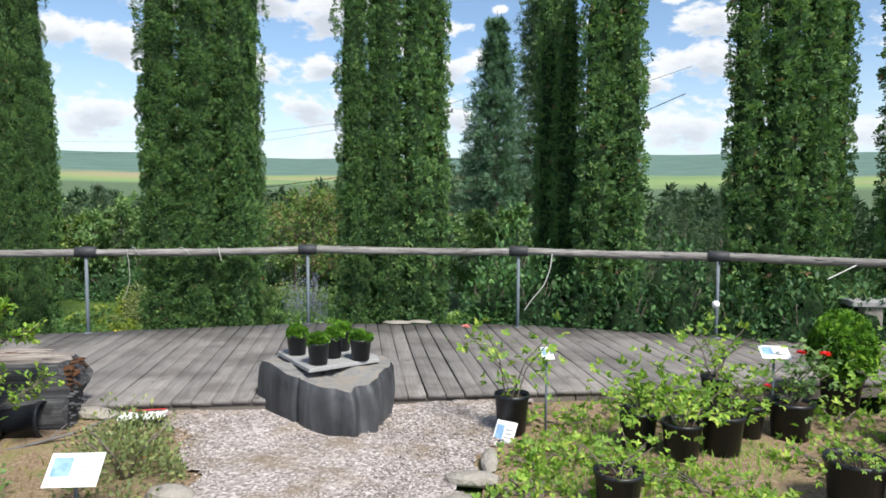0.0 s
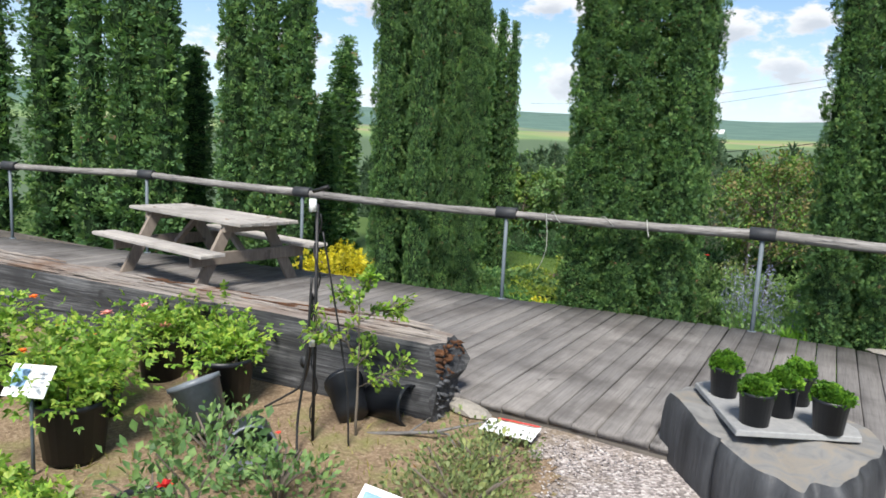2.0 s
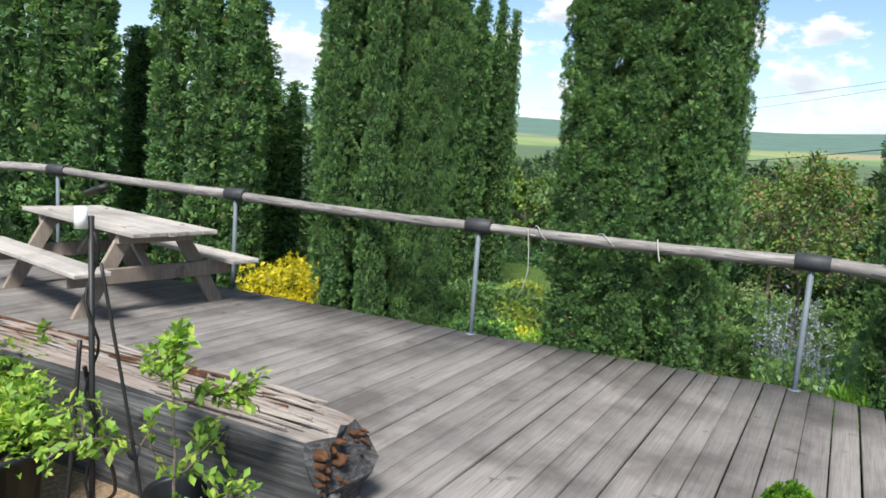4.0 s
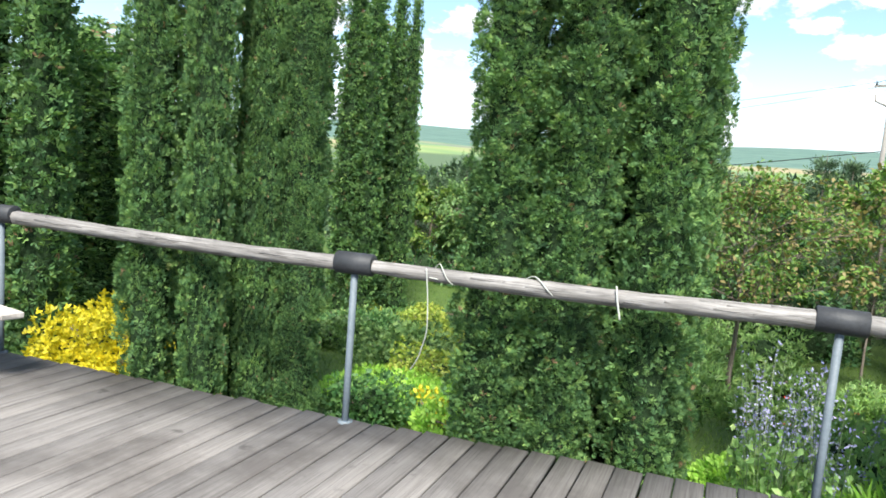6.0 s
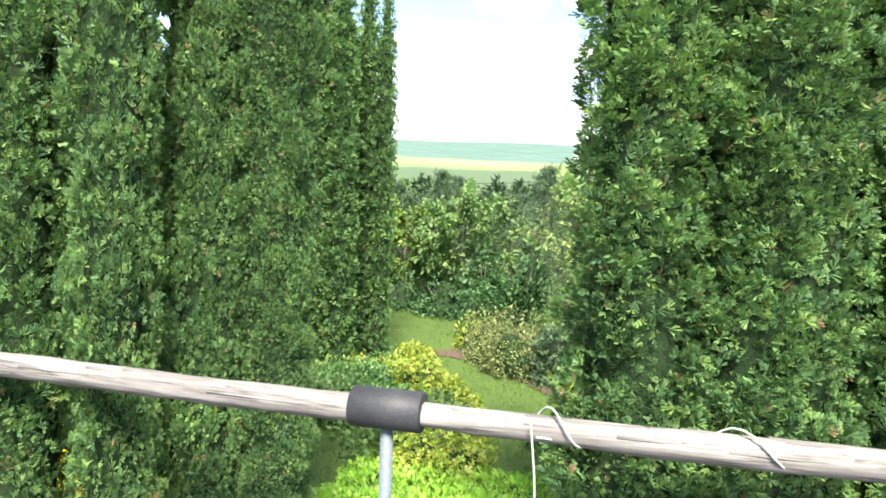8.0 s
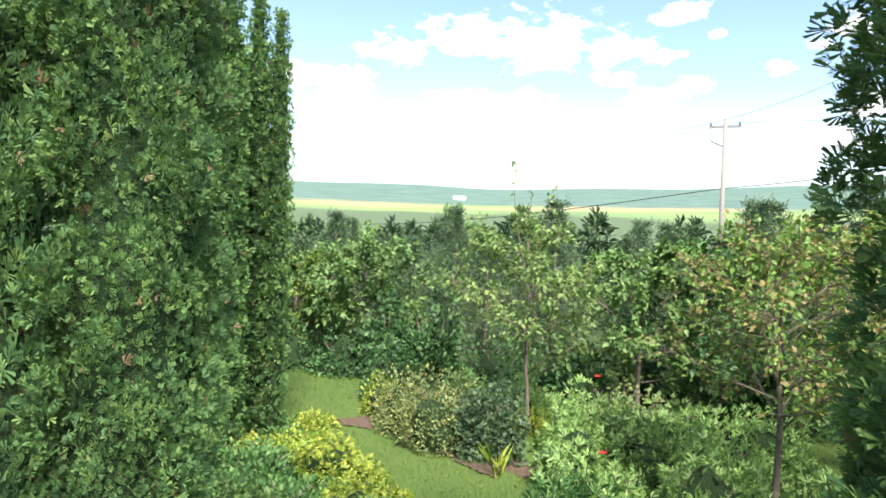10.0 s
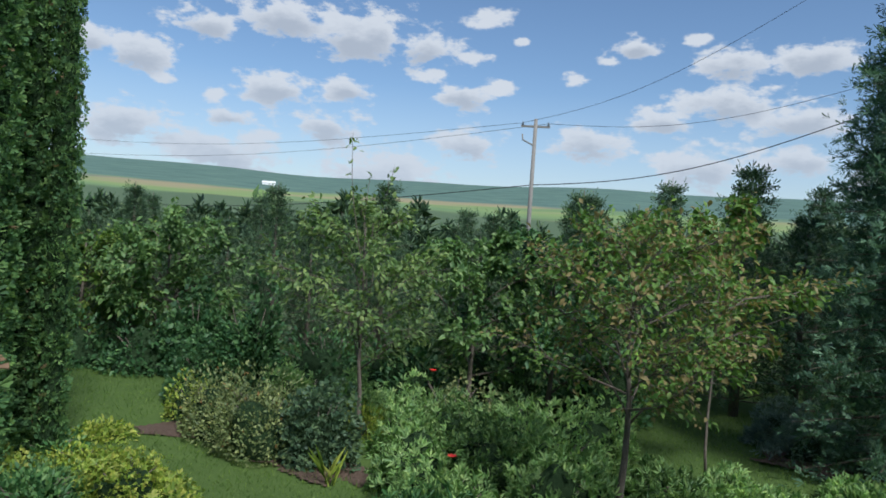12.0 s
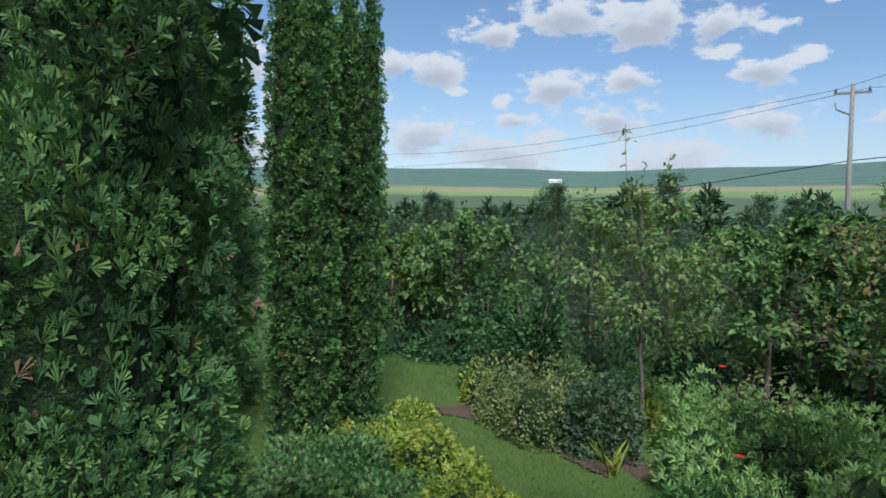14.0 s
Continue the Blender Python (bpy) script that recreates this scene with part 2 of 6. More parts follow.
POLE_WOOD = plain("silver_pole_wood", (0.20, 0.19, 0.175), (0.30, 0.28, 0.26), 8, 0.9)
RED_TAG = plain("red_tape", (0.50, 0.03, 0.03), (0.62, 0.06, 0.05), 8, 0.5, bump=0.02)
BARN_WHITE = plain("white_barn_paint", (0.78, 0.78, 0.78), (0.82, 0.82, 0.82), 1, 0.7, bump=0.0)

THUJA = leafy("thuja_sprays", (0.066, 0.146, 0.066), (0.102, 0.202, 0.080), (0.180, 0.288, 0.100), 0.28, rough=0.65, dry=(0.24, 0.15, 0.09), share=0.008)
ROSE_LEAF = leafy("light_green_leaves", (0.112, 0.224, 0.039), (0.224, 0.381, 0.067), (0.426, 0.515, 0.112), 0.4)
GREEN_LEAF = leafy("mid_green_leaves", (0.085, 0.165, 0.065), (0.140, 0.245, 0.095), (0.245, 0.350, 0.150), 0.35)
PEONY_LEAF = leafy("grey_green_peony_leaves", (0.185, 0.325, 0.125), (0.275, 0.430, 0.180), (0.390, 0.520, 0.240), 0.4)
SAPLING_LEAF = leafy("pale_green_sapling_leaves", (0.120, 0.205, 0.080), (0.190, 0.285, 0.115), (0.310, 0.385, 0.170), 0.4)
BLUEGREEN_LEAF = leafy("blue_green_leaves", (0.055, 0.15, 0.058), (0.10, 0.22, 0.085), (0.18, 0.31, 0.12), 0.35)
DULL_LEAF = leafy("dull_olive_leaves", (0.12, 0.165, 0.075), (0.20, 0.245, 0.11), (0.31, 0.34, 0.16), 0.3, dry=(0.30, 0.17, 0.07))
DARK_LEAF = leafy("dark_green_leaves", (0.032, 0.086, 0.039), (0.057, 0.138, 0.057), (0.109, 0.207, 0.086), 0.25)
AUTUMN_LEAF = leafy("green_and_rust_leaves", (0.102, 0.204, 0.054), (0.168, 0.282, 0.072), (0.300, 0.324, 0.102), 0.35, dry=(0.26, 0.21, 0.09), share=0.30)
APPLE_LEAF = leafy("yellow_green_tree_leaves", (0.06, 0.13, 0.03), (0.13, 0.22, 0.05), (0.26, 0.33, 0.09), 0.35)
GOLD_LEAF = leafy("golden_shrub_leaves", (0.42, 0.36, 0.02), (0.66, 0.56, 0.035), (0.80, 0.70, 0.08), 0.35)
LIME_LEAF = leafy("lime_shrub_leaves", (0.17, 0.27, 0.045), (0.30, 0.38, 0.07), (0.46, 0.46, 0.12), 0.35)
NEEDLE = leafy("pine_needles", (0.050, 0.095, 0.060), (0.080, 0.140, 0.085), (0.150, 0.220, 0.125), 0.2)
SPRUCE = leafy("spruce_needles", (0.070, 0.140, 0.105), (0.105, 0.195, 0.140), (0.170, 0.280, 0.195), 0.30)
BLUE_NEEDLE = leafy("blue_spruce_needles", (0.14, 0.20, 0.20), (0.22, 0.30, 0.30), (0.34, 0.42, 0.41), 0.2)
LAVENDER = leafy("violet_flower_spikes", (0.24, 0.23, 0.52), (0.33, 0.32, 0.62), (0.44, 0.43, 0.72), 0.2)
GREY_LEAF = leafy("grey_green_leaves", (0.13, 0.19, 0.11), (0.20, 0.28, 0.165), (0.30, 0.38, 0.24), 0.3)
FRESH_GRASS = leafy("fresh_lime_ground_cover", (0.22, 0.42, 0.075), (0.31, 0.53, 0.10), (0.42, 0.60, 0.16), 0.5)
GRASS = leafy("lawn_grass", (0.075, 0.145, 0.028), (0.125, 0.215, 0.042), (0.21, 0.29, 0.075), 0.4)
DRY_GRASS = leafy("dry_grass", (0.18, 0.16, 0.06), (0.28, 0.25, 0.10), (0.36, 0.36, 0.14), 0.3)
RED_FLOWER = leafy("red_petals", (0.50, 0.01, 0.02), (0.65, 0.03, 0.03), (0.75, 0.08, 0.06), 0.2)
PINK_FLOWER = leafy("pink_petals", (0.72, 0.20, 0.24), (0.80, 0.34, 0.36), (0.85, 0.55, 0.50), 0.2)
ORANGE_FLOWER = leafy("orange_petals", (0.75, 0.12, 0.03), (0.80, 0.22, 0.05), (0.82, 0.36, 0.10), 0.2)
MULCH = plain("brown_mulch", (0.10, 0.062, 0.045), (0.20, 0.135, 0.10), 30, 0.95, bump=0.9, size=0.03)


def stump_material():
    p = Paint("dark_burnt_stump", 0.6, spec=0.35)
    streak = p.noise(p.coords((9, 9, 1.2)), 1.0, 6, 0.62)
    blot = p.noise(p.coords(), 3.0, 5, 0.6)
    col = p.ramp(streak, (0.3, (0.018, 0.019, 0.023)), (0.55, (0.055, 0.058, 0.066)), (0.8, (0.12, 0.125, 0.138)))
    p.colour(p.mix(p.ramp(blot, (0.45, (0, 0, 0)), (0.7, (0.5, 0.5, 0.5))), col, (0.11, 0.115, 0.125)))
    return p.bump(streak, 0.7, 0.02).mat


def gravel_material():
    p = Paint("pale_pink_gravel", 0.9, spec=0.3)
    v = p.n("ShaderNodeTexVoronoi", Scale=55.0)
    p.link(p.coords((1, 1, 1), "Position"), v.inputs["Vector"])
    tone = p.n("ShaderNodeSeparateColor")
    p.link(v.outputs["Color"], tone.inputs[0])
    col = p.ramp(tone.outputs[0], (0.0, (0.15, 0.13, 0.125)), (0.4, (0.30, 0.265, 0.255)), (0.75, (0.40, 0.35, 0.34)), (1.0, (0.55, 0.51, 0.50)))
    dirt = p.noise(p.coords((1, 1, 1), "Position"), 2.4, 6, 0.65)
    p.colour(p.mix(p.ramp(dirt, (0.48, (0, 0, 0)), (0.66, (0.8, 0.8, 0.8))), col, (0.19, 0.145, 0.095)))
    return p.bump(v.outputs["Distance"], 0.9, 0.012).mat


def soil_material():
    p = Paint("mossy_garden_soil", 0.95, spec=0.2)
    pos = p.coords((1, 1, 1), "Position")
    a, b = p.noise(pos, 3.0, 6, 0.65), p.noise(pos, 45.0, 4, 0.7)
    col = p.ramp(b, (0.3, (0.13, 0.088, 0.058)), (0.55, (0.27, 0.195, 0.13)), (0.75, (0.42, 0.34, 0.245)))
    p.colour(p.mix(p.ramp(a, (0.50, (0, 0, 0)), (0.66, (0.6, 0.6, 0.6))), col, (0.20, 0.22, 0.07)))
    return p.bump(b, 0.9, 0.02).mat


def ground_material():
    """Lawn close by; far off, woods and fields on the valley's other side, haze painted into their colours."""
    p = Paint("lawn_and_hazy_valley", 0.95, spec=0.15)
    pos = p.coords((1, 1, 1), "Position")
    a, b = p.noise(pos, 0.9, 5, 0.6), p.noise(pos, 28.0, 4, 0.7)
    lawn = p.mix(0.5, p.ramp(a, (0.35, (0.048, 0.092, 0.022)), (0.65, (0.085, 0.14, 0.034))), p.ramp(b, (0.3, (0.042, 0.075, 0.02)), (0.7, (0.115, 0.17, 0.05))))
    sep = p.n("ShaderNodeSeparateXYZ")
    p.link(pos, sep.inputs[0])
    wobble = p.noise(p.coords((0.0016, 0.0016, 0.0), "Position"), 1.0, 4, 0.6)
    scaled = p.n("ShaderNodeMath")
    scaled.operation = "MULTIPLY_ADD"
    p.link(wobble, scaled.inputs[0])
    scaled.inputs[1].default_value = 60.0
    p.link(sep.outputs["Z"], scaled.inputs[2])
    level = p.n("ShaderNodeMapRange")
    level.inputs["From Min"].default_value, level.inputs["From Max"].default_value = 20.0, 140.0
    p.link(scaled.outputs[0], level.inputs["Value"])
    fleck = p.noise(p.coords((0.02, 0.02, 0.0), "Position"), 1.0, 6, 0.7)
    # blue-green distance haze is part of these woods and field colours
    hazy_forest = p.ramp(fleck, (0.3, (0.070, 0.120, 0.105)), (0.55, (0.10, 0.165, 0.135)), (0.8, (0.14, 0.21, 0.155)))
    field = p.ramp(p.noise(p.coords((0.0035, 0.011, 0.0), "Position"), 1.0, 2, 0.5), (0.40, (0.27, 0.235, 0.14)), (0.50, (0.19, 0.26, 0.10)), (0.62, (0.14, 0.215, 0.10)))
    far = p.mix(p.ramp(level.outputs[0], (0.33, (0, 0, 0)), (0.37, (1, 1, 1))), field, hazy_forest)
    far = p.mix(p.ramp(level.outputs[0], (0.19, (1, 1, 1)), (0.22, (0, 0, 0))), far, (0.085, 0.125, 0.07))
    dist = p.n("ShaderNodeVectorMath")
    dist.operation = "LENGTH"
    p.link(pos, dist.inputs[0])
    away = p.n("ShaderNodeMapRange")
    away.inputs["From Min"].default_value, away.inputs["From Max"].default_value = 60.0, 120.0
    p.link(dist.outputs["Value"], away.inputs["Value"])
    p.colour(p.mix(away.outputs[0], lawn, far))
    return p.bump(b, 0.6, 0.03).mat


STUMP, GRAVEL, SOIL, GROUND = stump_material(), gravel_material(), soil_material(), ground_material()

# ---- mesh helpers ----
rng = np.random.default_rng(7)


def mesh_of(name, verts, tris, material, smooth=False):
    """A mesh from arrays of vertices and triangles (or quads)."""
    verts, tris = np.asarray(verts, dtype=np.float32), np.asarray(tris, dtype=np.int32)
    me = bpy.data.meshes.new(name)
    k = tris.shape[1]
    me.vertices.add(len(verts))
    me.vertices.foreach_set("co", verts.ravel())
    me.loops.add(tris.size)
    me.loops.foreach_set("vertex_index", tris.ravel())
    me.polygons.add(len(tris))
    me.polygons.foreach_set("loop_start", np.arange(0, tris.size, k, dtype=np.int32))
    if smooth:
        me.polygons.foreach_set("use_smooth", np.ones(len(tris), dtype=bool))
    me.update(calc_edges=True)
    me.materials.append(material)
    return me


def thing(name, at=(0, 0, 0), turn=0.0, label="", category="", group="", kind=""):
    ob = new(name)
    ob.empty_display_size = 0.1
    ob.matrix_basis = pose(*at, 0, 0, turn)
    return tagged(ob, label, category, group, kind)


def child(ob, parent, label=""):
    ob.parent = parent
    return tagged(ob, label)


def part(name, bm, material, parent=None, label="", smooth=False):
    """Links a bmesh as one mesh object, under a thing or a part."""
    me = bpy.data.meshes.new(name)
    for f in bm.faces:
        f.smooth = smooth
    bm.to_mesh(me)
    bm.free()
    me.materials.append(material)
    ob = new(name, me)
    ob.parent = parent
    return tagged(ob, label)


def piece(name, verts, tris, material, parent=None, label="", smooth=False):
    ob = new(name, mesh_of(name, verts, tris, material, smooth))
    ob.parent = parent
    return tagged(ob, label)


def box(size, m=None, bevel=0.0, bm=None):
    bm = bm or bmesh.new()
    made = bmesh.ops.create_cube(bm, size=1.0)["verts"]
    bmesh.ops.transform(bm, matrix=(m or Matrix()) @ Matrix.Diagonal((*size, 1)), verts=made)
    if bevel:
        edges = list({e for v in made for e in v.link_edges})
        bmesh.ops.bevel(bm, geom=edges, offset=bevel, segments=1, affect="EDGES")
    return bm


def tube(points, radii, sides=8, cap=True, jitter=0.0, seed=0):
    """Vertices and quads of a bent tube through the points."""
    pts = np.asarray(points, dtype=float)
    radii = np.broadcast_to(np.asarray(radii, dtype=float), (len(pts),))
    r = np.random.default_rng(seed)
    tan = np.gradient(pts, axis=0)
    tan /= np.linalg.norm(tan, axis=1, keepdims=True) + 1e-9
    ref = np.array([0.0, 0.0, 1.0]) if abs(tan[0][2]) < 0.8 else np.array([1.0, 0.0, 0.0])
    a = np.arange(sides) * 2 * np.pi / sides
    verts = []
    for p, t, q in zip(pts, tan, radii):
        u = np.cross(t, ref)
        u /= np.linalg.norm(u)
        w = np.cross(u, t)
        rr = q * (1 + jitter * r.uniform(-1, 1, sides))
        verts.append(p + np.outer(np.cos(a) * rr, u) + np.outer(np.sin(a) * rr, w))
    verts = np.concatenate(verts)
    quads = []
    for i in range(len(pts) - 1):
        for j in range(sides):
            k = (j + 1) % sides
            quads.append((i * sides + j, i * sides + k, (i + 1) * sides + k, (i + 1) * sides + j))
    quads = np.array(quads)
    if cap:
        n = len(verts)
        verts = np.concatenate([verts, pts[:1], pts[-1:]])
        last = (len(pts) - 1) * sides
        extra = [(n, (j + 1) % sides, j, n) for j in range(sides)] + [(n + 1, last + j, last + (j + 1) % sides, n + 1) for j in range(sides)]
        tri = np.concatenate([np.stack([quads[:, [0, 1, 2]], quads[:, [0, 2, 3]]], 1).reshape(-1, 3), np.array(extra)[:, :3]])
    else:
        tri = np.stack([quads[:, [0, 1, 2]], quads[:, [0, 2, 3]]], 1).reshape(-1, 3)
    return verts, tri


def join(parts):
    verts, tris, base = [], [], 0
    for v, t in parts:
        verts.append(np.asarray(v, dtype=np.float32))
        tris.append(np.asarray(t, dtype=np.int32) + base)
        base += len(v)
    return np.concatenate(verts), np.concatenate(tris)


def unit(v):
    return v / (np.linalg.norm(v, axis=1, keepdims=True) + 1e-9)


# leaf shapes: x across, y along, z out of the leaf
def lobes(angles, length, width, bend=0.12):
    verts, tris = [], []
    for a in angles:
        a = np.radians(a)
        d, s = np.array([np.sin(a), np.cos(a)]), np.array([np.cos(a), -np.sin(a)])
        k = len(verts)
        l = length * (1 - 0.25 * abs(a))
        for p, lift in ((0 * d, 0.0), (0.55 * l * d + width * s, bend * 0.6), (l * d, -bend), (0.55 * l * d - width * s, bend * 0.6)):
            verts.append((*p, lift))
        tris += [(k, k + 1, k + 2), (k, k + 2, k + 3)]
    return np.array(verts), np.array(tris)


def fan(count, width, seed, spread=44):
    """A ragged fan of blunt lobes, all grown from one point."""
    r = np.random.default_rng(seed)
    verts, tris = [(0.0, 0.0, 0.0)], []
    for i, turn in enumerate(np.linspace(-spread, spread, count) + r.normal(0, 7, count)):
        a = np.radians(turn)
        d, s = np.array([np.sin(a), np.cos(a)]), np.array([np.cos(a), -np.sin(a)])
        length = (1.0 - 0.30 * abs(a)) * r.uniform(0.7, 1.1)
        k = len(verts)
        lift = r.normal(0, 0.2)
        w = width * r.uniform(0.8, 1.25)
        verts += [(*(length * d + w * s), lift + 0.05), (*(length * r.uniform(0.85, 1.0) * d - w * s), lift - 0.05)]
        tris.append((0, k, k + 1))
    return np.array(verts), np.array(tris)


SPRAY = [fan(6, 0.075, 1, 48), fan(5, 0.09, 2, 36), fan(6, 0.07, 3, 56)]
COARSE = fan(5, 0.16, 4)
TRIDENT = fan(3, 0.17, 8, 38)
LEAF = lobes((0,), 1.0, 0.28, 0.1)
FOLD = (np.array([(0, 0, 0), (0.30, 0.45, 0.10), (0.18, 0.8, 0.04), (0, 1.05, -0.15), (-0.18, 0.8, 0.04), (-0.30, 0.45, 0.10), (0, 0.5, 0)]),
        np.array([(0, 1, 6), (1, 2, 6), (2, 3, 6), (3, 4, 6), (4, 5, 6), (5, 0, 6)]))
PALM = lobes((-42, 0, 42), 1.0, 0.12, 0.16)
TRIO = lobes((-55, 0, 55), 1.0, 0.22)
TUFT = fan(7, 0.028, 5, 62)
BLADE = (np.array([(-0.05, 0, 0), (0.05, 0, 0), (0.03, 0.6, 0.08), (0, 1, 0.3)]), np.array([(0, 1, 2), (0, 2, 3)]))


def scatter(shape, pos, along, out, size):
    """Copies of a leaf shape at pos, each pointing along and facing out, as one set of arrays."""
    base, tri = shape
    along, out = unit(np.asarray(along, dtype=float)), np.asarray(out, dtype=float)
    side = unit(np.cross(along, out))
    face = np.cross(side, along)
    size = np.broadcast_to(np.asarray(size, dtype=float), (len(pos),))[:, None, None]
    v = base[None, :, 0, None] * side[:, None] + base[None, :, 1, None] * along[:, None] + base[None, :, 2, None] * face[:, None]
    v = np.asarray(pos)[:, None] + v * size
    t = tri[None] + (np.arange(len(pos)) * len(base))[:, None, None]
    return v.reshape(-1, 3), t.reshape(-1, 3)


def ripples(n, low, high, seed):
    """A smooth random field as a sum of waves; call it with an array of points."""
    r = np.random.default_rng(seed)
    k = unit(r.normal(size=(n, 3))) * r.uniform(low, high, (n, 1))
    ph = r.uniform(0, 6.28, n)
    return lambda p: np.sin(np.asarray(p) @ k.T + ph).sum(1) / np.sqrt(n)


# ---- plants ----
def column_profile(h):
    """Radius of a columnar thuja at the share h of its height."""
    return np.interp(h, [0.0, 0.04, 0.15, 0.5, 0.8, 0.92, 0.98, 1.0], [0.72, 0.86, 0.95, 1.0, 0.86, 0.58, 0.26, 0.05])


def columnar_thuja(height, radius, gap, each, size, shape, seed, low_share=False):
    """A column of rounded clumps of sprays round a core painted shade-dark, at the origin; gap is the room between the
    clumps.
    """
    r = np.random.default_rng(seed)
    tree = thing("columnar_thuja", label="tall dense green columnar thuja beside the deck", category="tree", group="columnar thujas")
    bumps, ridge = ripples(14, 9.0, 20.0, seed), ripples(8, 3.0, 7.0, seed + 1)

    def surface(a, z, share=1.0):
        base = np.stack([np.cos(a) * radius, np.sin(a) * radius, z], 1)
        swell = 1 + 0.07 * ridge(base * np.array([1.6, 1.6, 0.45])) + 0.10 * bumps(base * np.array([1, 1, 0.8]))
        q = radius * share * column_profile(z / height) * swell
        return np.stack([np.cos(a) * q, np.sin(a) * q, z], 1)

    # closed core whose dark colour paints the shade behind the sprays
    na, nz = 20, 46
    a, z = np.meshgrid(np.arange(na) * 2 * np.pi / na, np.linspace(0.0, height * 0.985, nz))
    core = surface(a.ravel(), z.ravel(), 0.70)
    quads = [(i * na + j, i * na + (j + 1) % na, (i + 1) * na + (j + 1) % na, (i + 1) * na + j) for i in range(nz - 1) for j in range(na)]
    piece("inner_growth", core, quads, INNER_SHADE, tree, "solid core, coloured dark as the shade among inner twigs", smooth=True)

    # clumps stand in loose rows, wider apart on the high part that is only seen from below
    spots, z = [], 0.02
    while z < height * 0.99:
        wide = gap * (1.6 if low_share and z > 0.56 * height else 1.0)
        n = max(4, int(2 * np.pi * radius * column_profile(z / height) / wide))
        turn = r.uniform(0, 6.28)
        spots += [(turn + 2 * np.pi * k / n, z, wide) for k in range(n)]
        z += 0.92 * wide
    a, z, wide = np.array(spots).T
    n = len(a)
    a, z = a + r.normal(0, 0.30, n) * wide / radius, np.clip(z + r.normal(0, 0.34, n) * wide, 0.0, height)
    root = surface(a, z, 0.80)
    root[:, :2] *= r.uniform(0.86, 1.08, n)[:, None]
    outward = np.stack([np.cos(a), np.sin(a), 0 * a], 1)
    bulk = wide * r.uniform(0.36, 0.64, n)
    root, outward, bulk = (np.repeat(v, each, 0) for v in (root, outward, bulk))
    m = n * each
    # every clump is a small upswept plume of sprays that curl outwards
    out = unit(r.normal(0, 0.70, (m, 3)) + outward * 0.70 + np.array([0, 0, 0.30]))
    pos = root + out * (bulk * r.uniform(0.72, 1.0, m))[:, None] * np.array([1.0, 1.0, 1.25])
    across = np.stack([-outward[:, 1], outward[:, 0], 0 * outward[:, 2]], 1) * r.choice([-1.0, 1.0], m)[:, None]
    face = out + across * 0.2 + r.normal(0, 0.32, (m, 3))
    tips = unit(out * 0.55 + outward * 0.30 + np.array([0, 0, 0.40]) + r.normal(0, 0.50, (m, 3)))
    long = size * (2 * bulk / gap) ** 0.6 * r.uniform(0.65, 1.3, m)
    # short growth that covers the core between the clumps
    short = m // 3
    a = r.uniform(0, 6.28, short)
    z = np.where(r.uniform(0, 1, short) < 0.72, r.uniform(0, 0.56, short), r.uniform(0.54, 1.0, short)) * height if low_share else r.uniform(0, height, short)
    under = surface(a, z, 0.73)
    flat = np.stack([np.cos(a), np.sin(a), 0 * a], 1)
    pos = np.concatenate([pos, under])
    tips = np.concatenate([tips, flat * 0.25 + np.array([0, 0, 0.6]) + r.normal(0, 0.5, (short, 3))])
    face = np.concatenate([face, flat + r.normal(0, 0.35, (short, 3))])
    long = np.concatenate([long, 1.25 * size * r.uniform(0.7, 1.3, short)])
    kinds = shape if isinstance(shape, list) else [shape]
    k = len(kinds)
    piece("crown", *join([scatter(s, pos[i::k], tips[i::k], face[i::k], long[i::k]) for i, s in enumerate(kinds)]), THUJA, tree)
    return tree


def lump_surface(count, radii, seed, rough=0.22, low=0.0):
    """Points and outward directions on an uneven half-ball."""
    r = np.random.default_rng(seed)
    d = unit(r.normal(size=(count, 3)))
    d[:, 2] = np.abs(d[:, 2]) * (1 - low) + low * d[:, 2]
    f = ripples(10, 2.0, 7.0, seed)
    q = 1 + rough * f(d)
    return d * q[:, None] * np.array(radii), d, r


